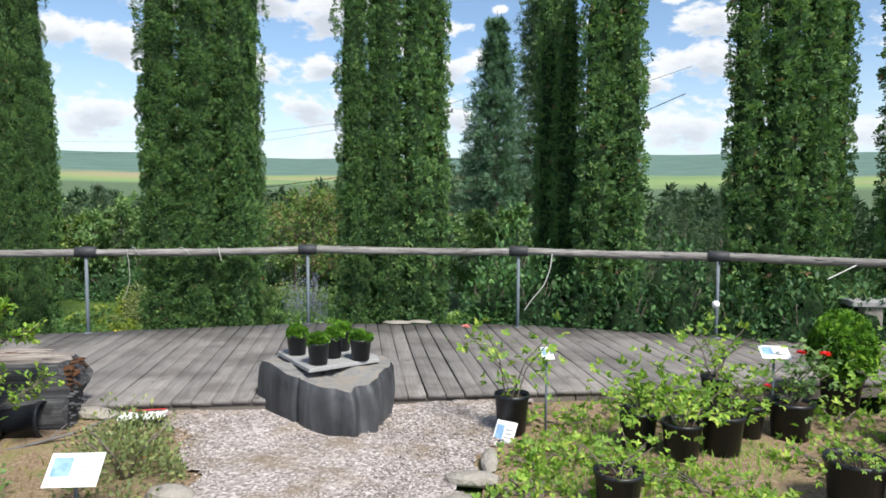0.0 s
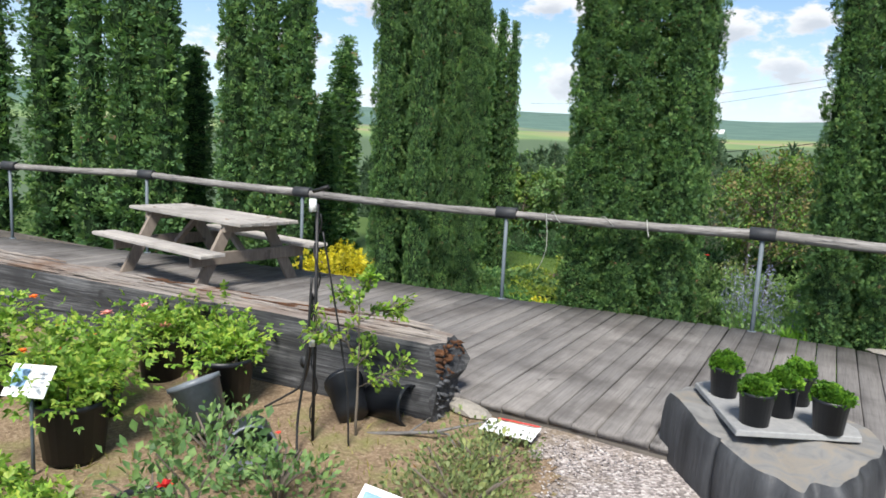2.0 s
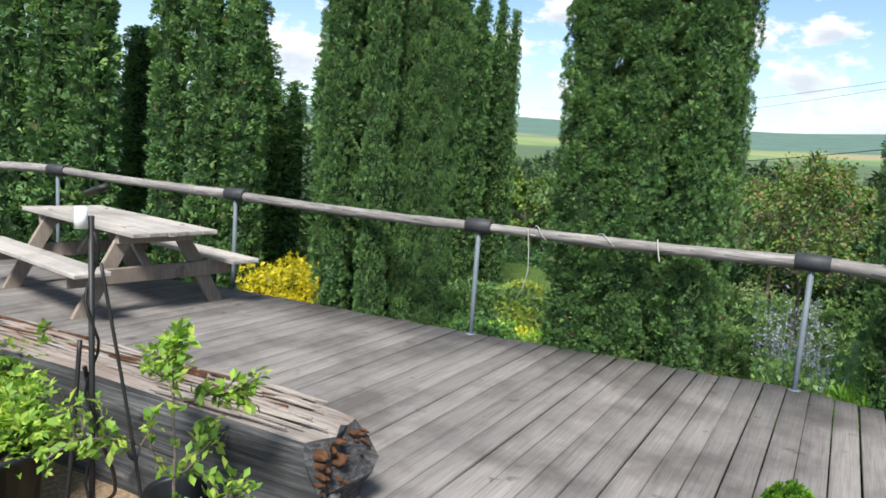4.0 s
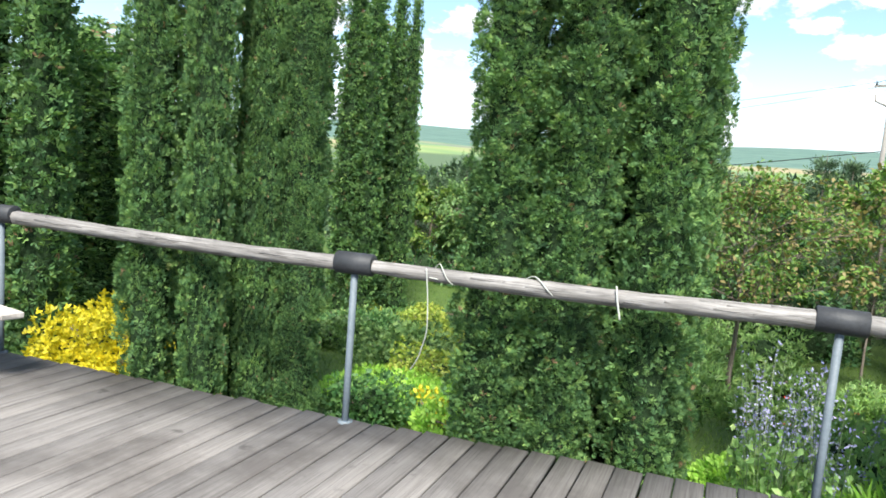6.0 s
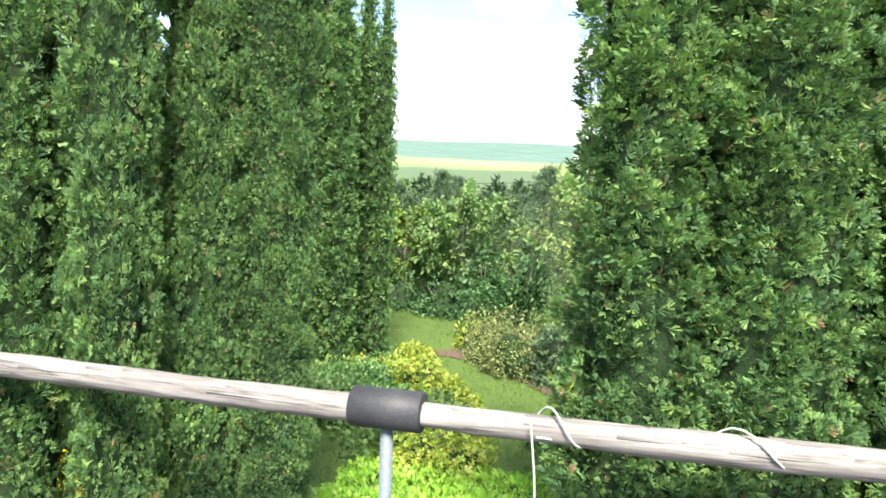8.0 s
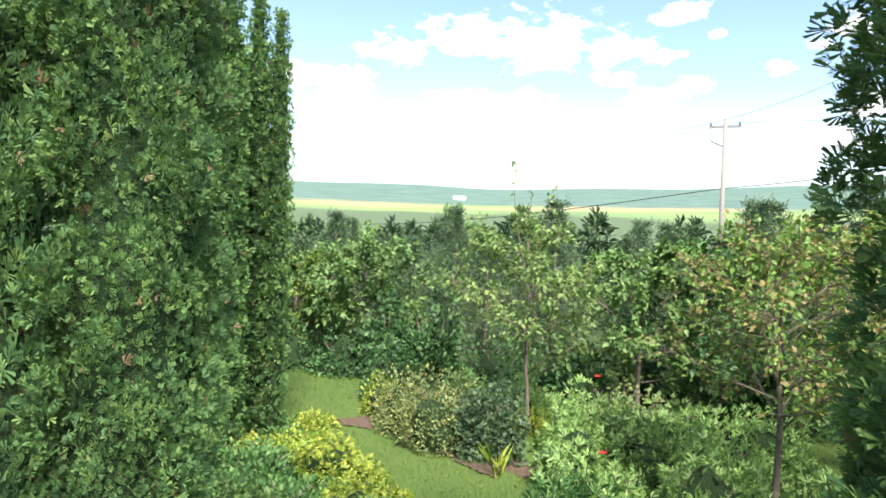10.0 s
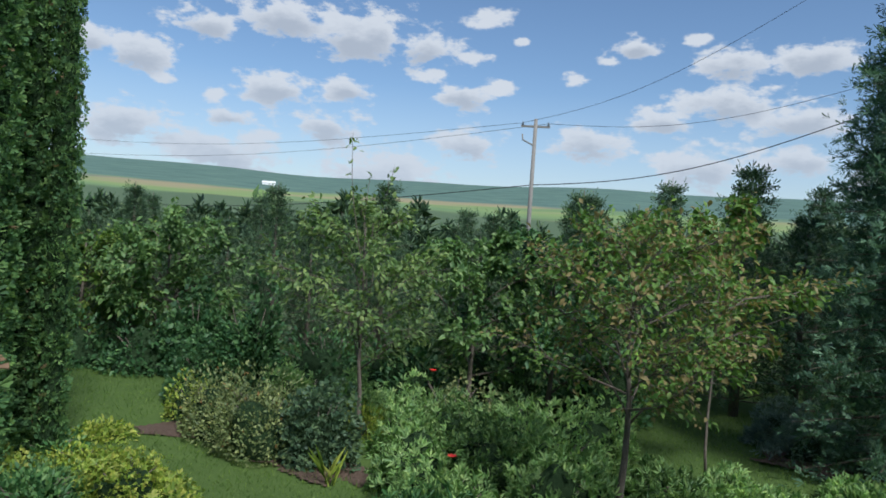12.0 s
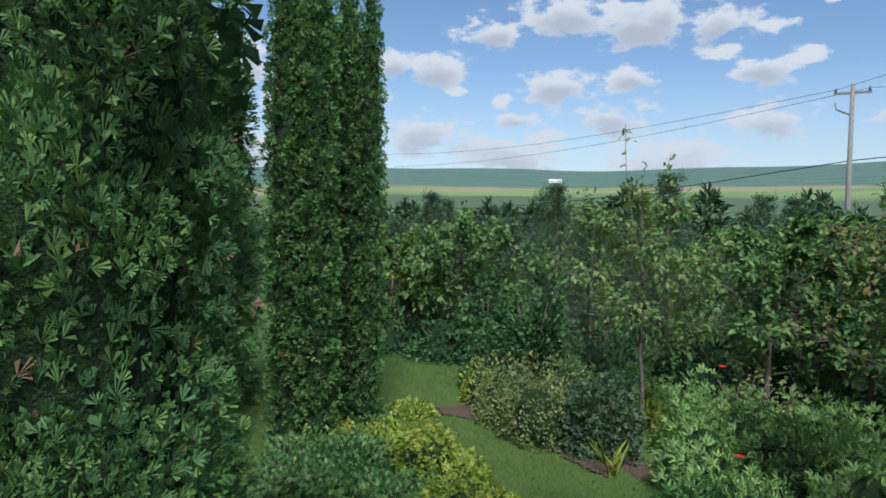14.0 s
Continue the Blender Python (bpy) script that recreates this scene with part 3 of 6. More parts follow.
def shrub(name, at, radii, count, size, material, label, category="shrub", shape=FOLD, seed=0, rough=0.22, core=True, flowers=None, group="", upright=0.35, fuzz=0.14, low=0.15):
    """A rounded shrub: stems, a heart coloured as dark as shade and many single leaves."""
    bush = thing(name, at, label=label, category=category, group=group)
    pos, d, r = lump_surface(count, radii, seed, rough, low)
    pos = pos * (1 - np.abs(r.normal(0, fuzz, count)))[:, None]
    pos[:, 2] = np.maximum(pos[:, 2], 0.01) + 0.02
    along = d + np.array([0, 0, upright]) + r.normal(0, 0.55, (count, 3))
    face = d + np.array([0, 0, 0.6]) + r.normal(0, 0.45, (count, 3))
    piece("foliage", *scatter(shape, pos, along, face, size * r.uniform(0.6, 1.3, count)), material, bush)
    stems = []
    for i in range(6):
        a = r.uniform(0, 6.28)
        tip = np.array([np.cos(a) * radii[0] * 0.55, np.sin(a) * radii[1] * 0.55, radii[2] * 0.75])
        stems.append(tube([(0, 0, -0.05), tip * np.array([0.3, 0.3, 0.5]), tip], [0.012, 0.009, 0.005], 5))
    tagged(piece("branchwork", *join(stems), BARK, bush), kind="stuff")
    if core:
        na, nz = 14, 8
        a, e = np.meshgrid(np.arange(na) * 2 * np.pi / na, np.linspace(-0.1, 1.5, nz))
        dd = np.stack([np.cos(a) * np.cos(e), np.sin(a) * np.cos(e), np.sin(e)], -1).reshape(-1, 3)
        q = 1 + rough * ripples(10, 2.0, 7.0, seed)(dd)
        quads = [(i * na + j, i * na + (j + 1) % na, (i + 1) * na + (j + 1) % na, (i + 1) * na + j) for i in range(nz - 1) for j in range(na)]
        piece("inner_growth", dd * (0.66 * q)[:, None] * np.array(radii), quads, INNER_SHADE, bush, "solid core, coloured dark as the shade among inner twigs", smooth=True)
    if flowers:
        mat, n, fs = flowers
        p2, d2, r2 = lump_surface(n, [q * 1.03 for q in radii], seed + 3, rough, 0.3)
        p2[:, 2] = np.abs(p2[:, 2]) + 0.05
        for k in range(n):
            petals = np.array([p2[k]] * 7)
            ang = np.arange(7) * 0.9
            al = np.stack([np.cos(ang), np.sin(ang), 0.6 + 0 * ang], 1)
            piece("flower", *scatter(LEAF, petals, al, np.array([[0, 0, 1.0]] * 7), fs), mat, bush)
    return bush


def branching(height, spread, seed, trunk=0.05, first=0.3, limbs=12, lean=(0, 0), droop=0.0):
    """Tubes of a trunk with limbs and twigs, and the places and directions of the twig ends."""
    r = np.random.default_rng(seed)
    n = 9
    hs = np.linspace(0, height * 0.93, n)
    wob = np.cumsum(r.normal(0, 0.025 * height / n * 2, (n, 2)), 0)
    stem = np.stack([wob[:, 0] + lean[0] * hs / height, wob[:, 1] + lean[1] * hs / height, hs], 1)
    stem[0, :2] = 0
    parts = [tube(stem, np.linspace(trunk, trunk * 0.2, n), 7)]
    ends, dirs = [], []
    for i in range(limbs):
        h = first + (0.95 - first) * (i + r.uniform(0, 1)) / limbs
        k = h * height / (height * 0.93) * (n - 1)
        j = min(int(k), n - 2)
        p0 = stem[j] + (stem[j + 1] - stem[j]) * min(k - j, 1)
        a = i * 2.4 + r.uniform(-0.4, 0.4)
        reach = spread * np.interp(h, [first, first + 0.25, 0.7, 1.0], [0.75, 1.0, 0.8, 0.25]) * r.uniform(0.75, 1.15)
        tip = p0 + np.array([np.cos(a) * reach, np.sin(a) * reach, reach * r.uniform(0.25, 0.8) - droop * reach])
        mid = (p0 + tip) / 2 + r.normal(0, 0.06 * reach, 3) + np.array([0, 0, 0.08 * reach])
        parts.append(tube([p0, mid, tip], [trunk * 0.42 * (1.1 - h), trunk * 0.25 * (1.1 - h) + 0.003, 0.004], 5))
        for s in np.linspace(0.25, 1.0, 9):
            q = p0 + (mid - p0) * min(2 * s, 1) + (tip - mid) * max(2 * s - 1, 0)
            for _ in range(2):
                d = unit((tip - p0)[None] / reach + r.normal(0, 0.75, (1, 3)))[0]
                length = reach * r.uniform(0.16, 0.42)
                parts.append(tube([q, q + d * length], [0.005, 0.002], 4, cap=False))
                for u in (0.35, 0.6, 0.85, 1.0):
                    ends.append(q + d * length * u)
                    dirs.append(d)
    for u in np.linspace(0.55, 1.0, 8):
        ends.append(stem[int(u * (n - 1))] + np.array([0, 0, 0.02]))
        dirs.append(np.array([0, 0, 1.0]))
    return join(parts), np.array(ends), np.array(dirs), r


def leaf_tree(name, at, height, spread, per_end, size, material, label, seed, shape=FOLD, droop=0.4, **kw):
    tree = thing(name, at, label=label, category="tree")
    (v, t), ends, dirs, r = branching(height, spread, seed, **kw)
    piece("trunk", v, t, BARK, tree, "grey bark trunk with limbs", smooth=True)
    pos = np.repeat(ends, per_end, 0) + r.normal(0, 0.035 * spread, (len(ends) * per_end, 3))
    along = np.repeat(dirs, per_end, 0) + r.normal(0, 0.6, (len(pos), 3)) - np.array([0, 0, droop])
    face = np.array([0, 0, 1.0]) + r.normal(0, 0.5, (len(pos), 3))
    piece("crown", *scatter(shape, pos, along, face, size * r.uniform(0.6, 1.25, len(pos))), material, tree)
    return tree


def conifer_arrays(height, spread, whorls, per_whorl, tufts, size, seed, droop=-0.1, shape=TUFT, bare=0.0, loose=0.10):
    """Trunk arrays and needle arrays of a conifer with whorled branches."""
    r = np.random.default_rng(seed)
    parts = [tube([(0, 0, -0.2), (0, 0, height * 0.5), (0, 0, height)], [0.022 * height, 0.013 * height, 0.004], 6)]
    pos, along = [], []
    for i in range(whorls):
        h = 0.06 + bare + (0.92 - bare) * (i / whorls) ** 0.9
        reach0 = spread * (1 - h) ** 0.8 + 0.05 * spread
        for j in range(per_whorl):
            a = 2 * np.pi * j / per_whorl + i * 0.7 + r.uniform(-0.3, 0.3)
            reach = reach0 * r.uniform(0.5, 1.2)
            p0 = np.array([0, 0, h * height])
            d = np.array([np.cos(a), np.sin(a), droop + r.uniform(-0.1, 0.15)])
            tip = p0 + d * reach
            parts.append(tube([p0, tip], [0.003 * height * (1.1 - h), 0.003], 4, cap=False))
            s = r.uniform(0.25, 1.0, tufts)
            q = p0 + np.outer(s, tip - p0) + r.normal(0, loose * reach + 0.02, (tufts, 3))
            pos.append(q)
            along.append(d * 0.7 + np.array([0, 0, 0.55]) + r.normal(0, 0.5, (tufts, 3)))
    top = np.stack([r.normal(0, 0.02, 10), r.normal(0, 0.02, 10), height * r.uniform(0.84, 0.98, 10)], 1)
    pos.append(top)
    along.append(np.tile([0, 0, 1.6], (10, 1)) + r.normal(0, 0.3, (10, 3)))
    pos, along = np.concatenate(pos), np.concatenate(along)
    return join(parts), scatter(shape, pos, along, r.normal(0, 1, pos.shape) + np.array([0, 0, 0.6]), size * r.uniform(0.6, 1.2, len(pos)))


def conifer(name, at, label, material, seed, group="", **kw):
    tree = thing(name, at, label=label, category="tree", group=group)
    wood_arrays, needles = conifer_arrays(seed=seed, **kw)
    piece("trunk", *wood_arrays, BARK, tree)
    piece("crown", *needles, material, tree)
    return tree


# ---- large structure ----
# u runs along the deck, w across it and outwards
UX, UY = math.cos(radians(14.6)), math.sin(radians(14.6))


def along_deck(s, w, z=0.0):
    return (s * UX - w * UY, s * UY + w * UX, z)


def deck_outer(s):
    return float(np.interp(s, [-12, -9, -6.6, -4.3, -1.6, 0.9, 3.5, 5.6, 8, 10], [5.7, 6.35, 6.95, 7.48, 7.78, 8.14, 7.85, 6.95, 6.5, 6.2]))


def land(x, y):
    """Height of the land."""
    w, s = -UY * x + UX * y, UX * x + UY * y
    out = w - np.interp(s, [-14, -9, -4.3, -1.6, 0.9, 3.5, 5.6, 9], [5.2, 6.3, 7.5, 7.8, 8.1, 7.8, 7.0, 6.3])
    z = np.interp(out, [-4.2, -3.6, -3.1, -2.2, -0.2, 0.6, 3.0, 5.5, 9, 16, 30], [-0.16, -0.145, -0.105, -0.34, -0.42, -0.48, -0.85, -1.25, -1.45, -1.6, -2.2])
    z = z + 0.04 * np.sin(1.1 * x + 0.6 * y) * np.sin(0.7 * y - 0.4 * x) * np.clip(out, 0, 1)
    d = np.hypot(x, y)
    az = np.arctan2(x, y)
    far = np.interp(d, [0, 35, 90, 220, 420, 900, 1450, 1800, 2600, 4000], [0, 0, -6, -12, 4, 42, 94, 120, 128, 60])
    return z + far * (1 + 0.06 * np.sin(2.3 * az + 0.6) + 0.035 * np.sin(9 * az + 1.0) + 0.02 * np.sin(23 * az))


def land_at(x, y, lift=0.0):
    return (x, y, float(land(np.array([x]), np.array([y]))[0]) + lift)


def build_land():
    k = np.sinh(np.linspace(-6.55, 6.55, 220)) * 10.0
    x, y = np.meshgrid(k, k + 6.0)
    n = len(k)
    v = np.stack([x.ravel(), y.ravel(), land(x.ravel(), y.ravel())], 1)
    i, j = np.meshgrid(np.arange(n - 1), np.arange(n - 1))
    a = (j * n + i).ravel()
    q = np.stack([a, a + 1, a + n + 1, a + n], 1)
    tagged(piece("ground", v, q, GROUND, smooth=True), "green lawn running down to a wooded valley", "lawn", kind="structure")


def sheet(name, outline, lift, material, label, category, step=0.12, rag=0.06, seed=1):
    """A thin uneven layer over the land within an outline."""
    r = np.random.default_rng(seed)
    o = np.array(outline, dtype=float)
    fine = []
    for p, q in zip(o, np.roll(o, -1, 0)):
        k = max(2, int(np.linalg.norm(q - p) / 0.25))
        fine += [p + (q - p) * t for t in np.arange(k) / k]
    fine = np.array(fine) + r.normal(0, rag, (len(fine), 2))
    lo, hi = fine.min(0), fine.max(0)
    gx, gy = np.meshgrid(np.arange(lo[0], hi[0] + step, step), np.arange(lo[1], hi[1] + step, step))
    px, py = gx.ravel(), gy.ravel()
    inside = np.zeros(len(px), dtype=bool)
    for (ax, ay), (bx, by) in zip(fine, np.roll(fine, -1, 0)):
        cross = (ay > py) != (by > py)
        inside ^= cross & (px < (bx - ax) * (py - ay) / (by - ay + 1e-12) + ax)
    nx = gx.shape[1]
    idx = np.arange(len(px)).reshape(gx.shape)
    quad = np.stack([idx[:-1, :-1], idx[:-1, 1:], idx[1:, 1:], idx[1:, :-1]], -1).reshape(-1, 4)
    quad = quad[inside[quad].all(1)]
    used, inv = np.unique(quad, return_inverse=True)
    f = ripples(12, 3, 14, seed)
    x, y = px[used], py[used]
    z = land(x, y) + lift + 0.012 * f(np.stack([x, y, 0 * x], 1))
    return tagged(piece(name, np.stack([x, y, z], 1), inv.reshape(quad.shape), material, smooth=True), label, category, kind="structure")


build_land()
sheet("garden_bed", [(-9, 1.0), (-7, 2.9), (-1.6, 4.72), (-0.9, 4.7), (-0.2, 3.7), (0.6, 0.5), (0.8, -4), (-9, -4)], 0.035, SOIL, "bare mossy soil of the plant bed", "soil", step=0.08, seed=2)
sheet("garden_bed_far", [(1.3, 5.36), (7.5, 6.95), (9, 4), (6, -3), (2.9, -4), (2.3, 0.5), (1.35, 3.7)], 0.035, SOIL, "bare mossy soil of the plant bed", "soil", step=0.08, seed=3)
sheet("gravel_path", [(-1.25, 4.70), (1.75, 5.47), (1.6, 4.6), (1.3, 3.7), (2.4, 0.5), (3.0, -4), (0.6, -4), (0.5, 0.5), (-0.35, 3.6)], 0.048, GRAVEL, "pale pink gravel path", "gravel path", step=0.05, seed=4, rag=0.03)


# ---- rail on posts ----
RAIL = [(-12.2, 2.9), (-10.1, 4.0), (-8.07, 5.12), (-5.96, 6.18), (-3.44, 7.11), (-1.10, 8.09), (1.54, 8.33), (3.85, 8.03), (5.85, 7.45), (7.8, 6.7)]
RAIL_Z = [1.05, 1.05, 1.06, 0.985, 0.95, 0.95, 0.955, 0.95, 0.96, 0.96]


def build_rail():
    fence = thing("log_railing", (RAIL[4][0], RAIL[4][1], 0), label="silvery weathered log railing on grey steel posts", category="railing")
    origin = np.array([RAIL[4][0], RAIL[4][1], 0.0])
    r = np.random.default_rng(3)
    for i, ((ax, ay), (bx, by)) in enumerate(zip(RAIL, RAIL[1:])):
        a, b = np.array([ax, ay, RAIL_Z[i]]), np.array([bx, by, RAIL_Z[i + 1]])
        n = 26
        t = np.linspace(-0.012, 1.012, n)
        span = np.linalg.norm(b - a)
        line = np.stack([t * span, 0 * t, 0 * t], 1)
        sag = ripples(4, 0.6, 2.0, 40 + i)
        line[:, 2] += 0.008 * sag(line + 3 * i) - 0.012 * np.sin(np.pi * np.clip(t, 0, 1))
        line[:, 1] += 0.008 * sag(line + 5)
        rad = 0.044 * (1 + 0.10 * ripples(5, 1.0, 5.0, 60 + i)(line))
        v, q = tube(line, rad, 16, jitter=0.09, seed=i)
        seg = piece("log", v, q, RAIL_WOOD, fence)
        way = math.atan2(b[1] - a[1], b[0] - a[0])
        seg.matrix_basis = Matrix.Translation(Vector(a - origin)) @ Matrix.Rotation(way, 4, "Z") @ Matrix.Rotation(-math.asin((b[2] - a[2]) / span), 4, "Y")
        m = 46
        slivers = []
        for _ in range(m):
            x, turn = r.uniform(0.03, 0.9) * span, r.uniform(-0.6, 3.7)
            rr = float(np.interp(x, line[:, 0], rad)) - 0.002
            c = np.array([x, np.interp(x, line[:, 0], line[:, 1]) + rr * math.cos(turn), np.interp(x, line[:, 0], line[:, 2]) + rr * math.sin(turn)])
            slivers.append(tube([c, c + np.array([r.uniform(0.10, 0.40), 0, 0])], [r.uniform(0.003, 0.009), 0.002], 4))
        tagged(piece("frayed_grain", *join(slivers), RAIL_WOOD, seg), kind="stuff")
    for i, ((x, y), z) in enumerate(zip(RAIL, RAIL_Z)):
        nx, ny = (np.array(RAIL[min(i + 1, 9)]) - np.array(RAIL[max(i - 1, 0)]))
        d = np.array([nx, ny, 0]) / np.hypot(nx, ny)
        p = np.array([x, y, 0]) - origin
        v, q = tube([p + (0.0, 0, -0.35), p + (0, 0, z - 0.02)], 0.021, 10)
        post = piece("post", v, q, STEEL, fence, "grey steel post")
        v, q = tube([p + (0, 0, -0.02), p + (0, 0, 0.006)], 0.045, 10)
        piece("foot_plate", v, q, STEEL, post)
        c = p + np.array([0, 0, z])
        s = np.array([-0.115, -0.112, 0.112, 0.115])
        v, q = tube(c + np.outer(s, d), [0.060, 0.064, 0.064, 0.060], 18)
        piece("sleeve", v, q, RUBBER, fence, "black rubber sleeve")
    return fence


build_rail()


def cable(name, points, radius, material, label, category="cable", sides=6):
    """A smooth hanging cable through a few points."""
    pts = np.array(points, dtype=float)
    t = np.linspace(0, len(pts) - 1, 8 * len(pts))
    smooth = np.stack([np.interp(t, np.arange(len(pts)), pts[:, k]) for k in range(3)], 1)
    for _ in range(6):
        smooth[1:-1] = (smooth[:-2] + smooth[2:] + 2 * smooth[1:-1]) / 4
    return tagged(piece(name, *tube(smooth, radius, sides), material, smooth=True), label, category)


def wrap(center, direction, turns, length, radius):
    d = np.array([*direction, 0.0]) / np.hypot(*direction)
    side = np.array([-d[1], d[0], 0])
    a = np.linspace(0, turns * 2 * np.pi, int(14 * turns))
    return [np.array(center) + d * length * k / (turns * 2 * np.pi) + radius * (np.cos(k) * side + np.sin(k) * np.array([0, 0, 1])) for k in a]


# a pale cable tied round the rail, its end hanging down
cable("hanging_cable", wrap((-3.02, 7.285, 0.95), (2.34, 0.98), 0.8, 0.16, 0.054) + [(-2.99, 7.24, 0.93)], 0.0035, CABLE, "thin pale cable looped round the log railing")
cable("hanging_cable", [(-3.0, 7.22, 0.98), (-2.985, 7.235, 0.80), (-2.985, 7.25, 0.62), (-3.05, 7.27, 0.45), (-3.12, 7.29, 0.36)], 0.0035, CABLE, "thin pale cable end hanging from the log railing")
cable("hanging_cable", wrap((-2.55, 7.485, 0.945), (2.34, 0.98), 0.7, 0.2, 0.050), 0.0035, CABLE, "thin pale cable looped round the log railing")
cable("hanging_cable", [(-2.07, 7.64, 1.0), (-2.05, 7.62, 0.93), (-2.03, 7.63, 0.83)], 0.005, CABLE, "thin pale cable end hanging from the log railing")
cable("hanging_cable", [(1.95, 8.24, 0.93), (1.93, 8.20, 0.75), (1.86, 8.2, 0.55), (1.7, 8.22, 0.35), (1.62, 8.25, 0.22)], 0.008, CABLE, "thin pale cable end hanging from the log railing")
cable("hanging_cable", [(5.2, 7.62, 0.93), (5.05, 7.58, 0.86), (4.85, 7.55, 0.76)], 0.008, CABLE, "thin pale cable end hanging from the log railing")


def build_globe_light():
    lamp = thing("solar_globe_light", (3.82, 7.96, 0.40), label="small white globe garden light on the railing post", category="light")
    bm = bmesh.new()
    bmesh.ops.create_uvsphere(bm, u_segments=14, v_segments=9, radius=0.045)
    part("globe", bm, WHITE, lamp, smooth=True)
    piece("stem", *tube([(0, 0, 0.03), (0.01, 0.03, 0.5)], 0.008, 6), STEEL, lamp)


build_globe_light()


# ---- picnic table ----
def plank(length, width, thick, seed):
    """A board with slightly bowed, worn edges."""
    r = np.random.default_rng(seed)
    bm = box((length, width, thick), pose(0, 0, 0), 0.006)
    for v in bm.verts:
        v.co.z += r.normal(0, 0.0012)
        v.co.x += r.normal(0, 0.003)
    return bm


def build_table():
    table = thing("picnic_table", (-6.22, 5.09, 0), 7, label="grey weathered wooden picnic table with two benches", category="picnic table")
    for i in range(5):
        b = part("tabletop_board", plank(2.2, 0.148, 0.04, i), TABLE_WOOD, table)
        b.location = (0.004 * (-1) ** i, -0.31 + 0.155 * i, 0.715)
    for side in (-1, 1):
        for k in range(2):
            b = part("bench_board", plank(2.2, 0.138, 0.04, 9), TABLE_WOOD, table)
            b.location = (0.0, side * (0.62 + 0.145 * k), 0.425)
    for x in (-0.72, 0.72):
        for side in (-1, 1):
            bm = box((0.045, 0.13, 0.86), pose(0, 0, 0, side * 29.5), 0.005)
            b = part("leg", bm, TABLE_LEG, table)
            b.location = (x, side * 0.43, 0.345)
        b = part("seat_bearer", box((0.045, 1.48, 0.135), None, 0.008), TABLE_LEG, table)
        b.location = (x + 0.047 * (1 if x > 0 else -1), 0, 0.335)
        b = part("top_bearer", box((0.045, 0.70, 0.09), None, 0.008), TABLE_LEG, table)
        b.location = (x + 0.047 * (1 if x > 0 else -1), 0, 0.648)
        bm = box((0.62, 0.075, 0.045), pose(0, 0, 0, 0, 38 if x > 0 else -38, 0), 0.005)
        b = part("brace", bm, TABLE_LEG, table)
        b.location = (x * 0.62, 0, 0.50)


build_table()


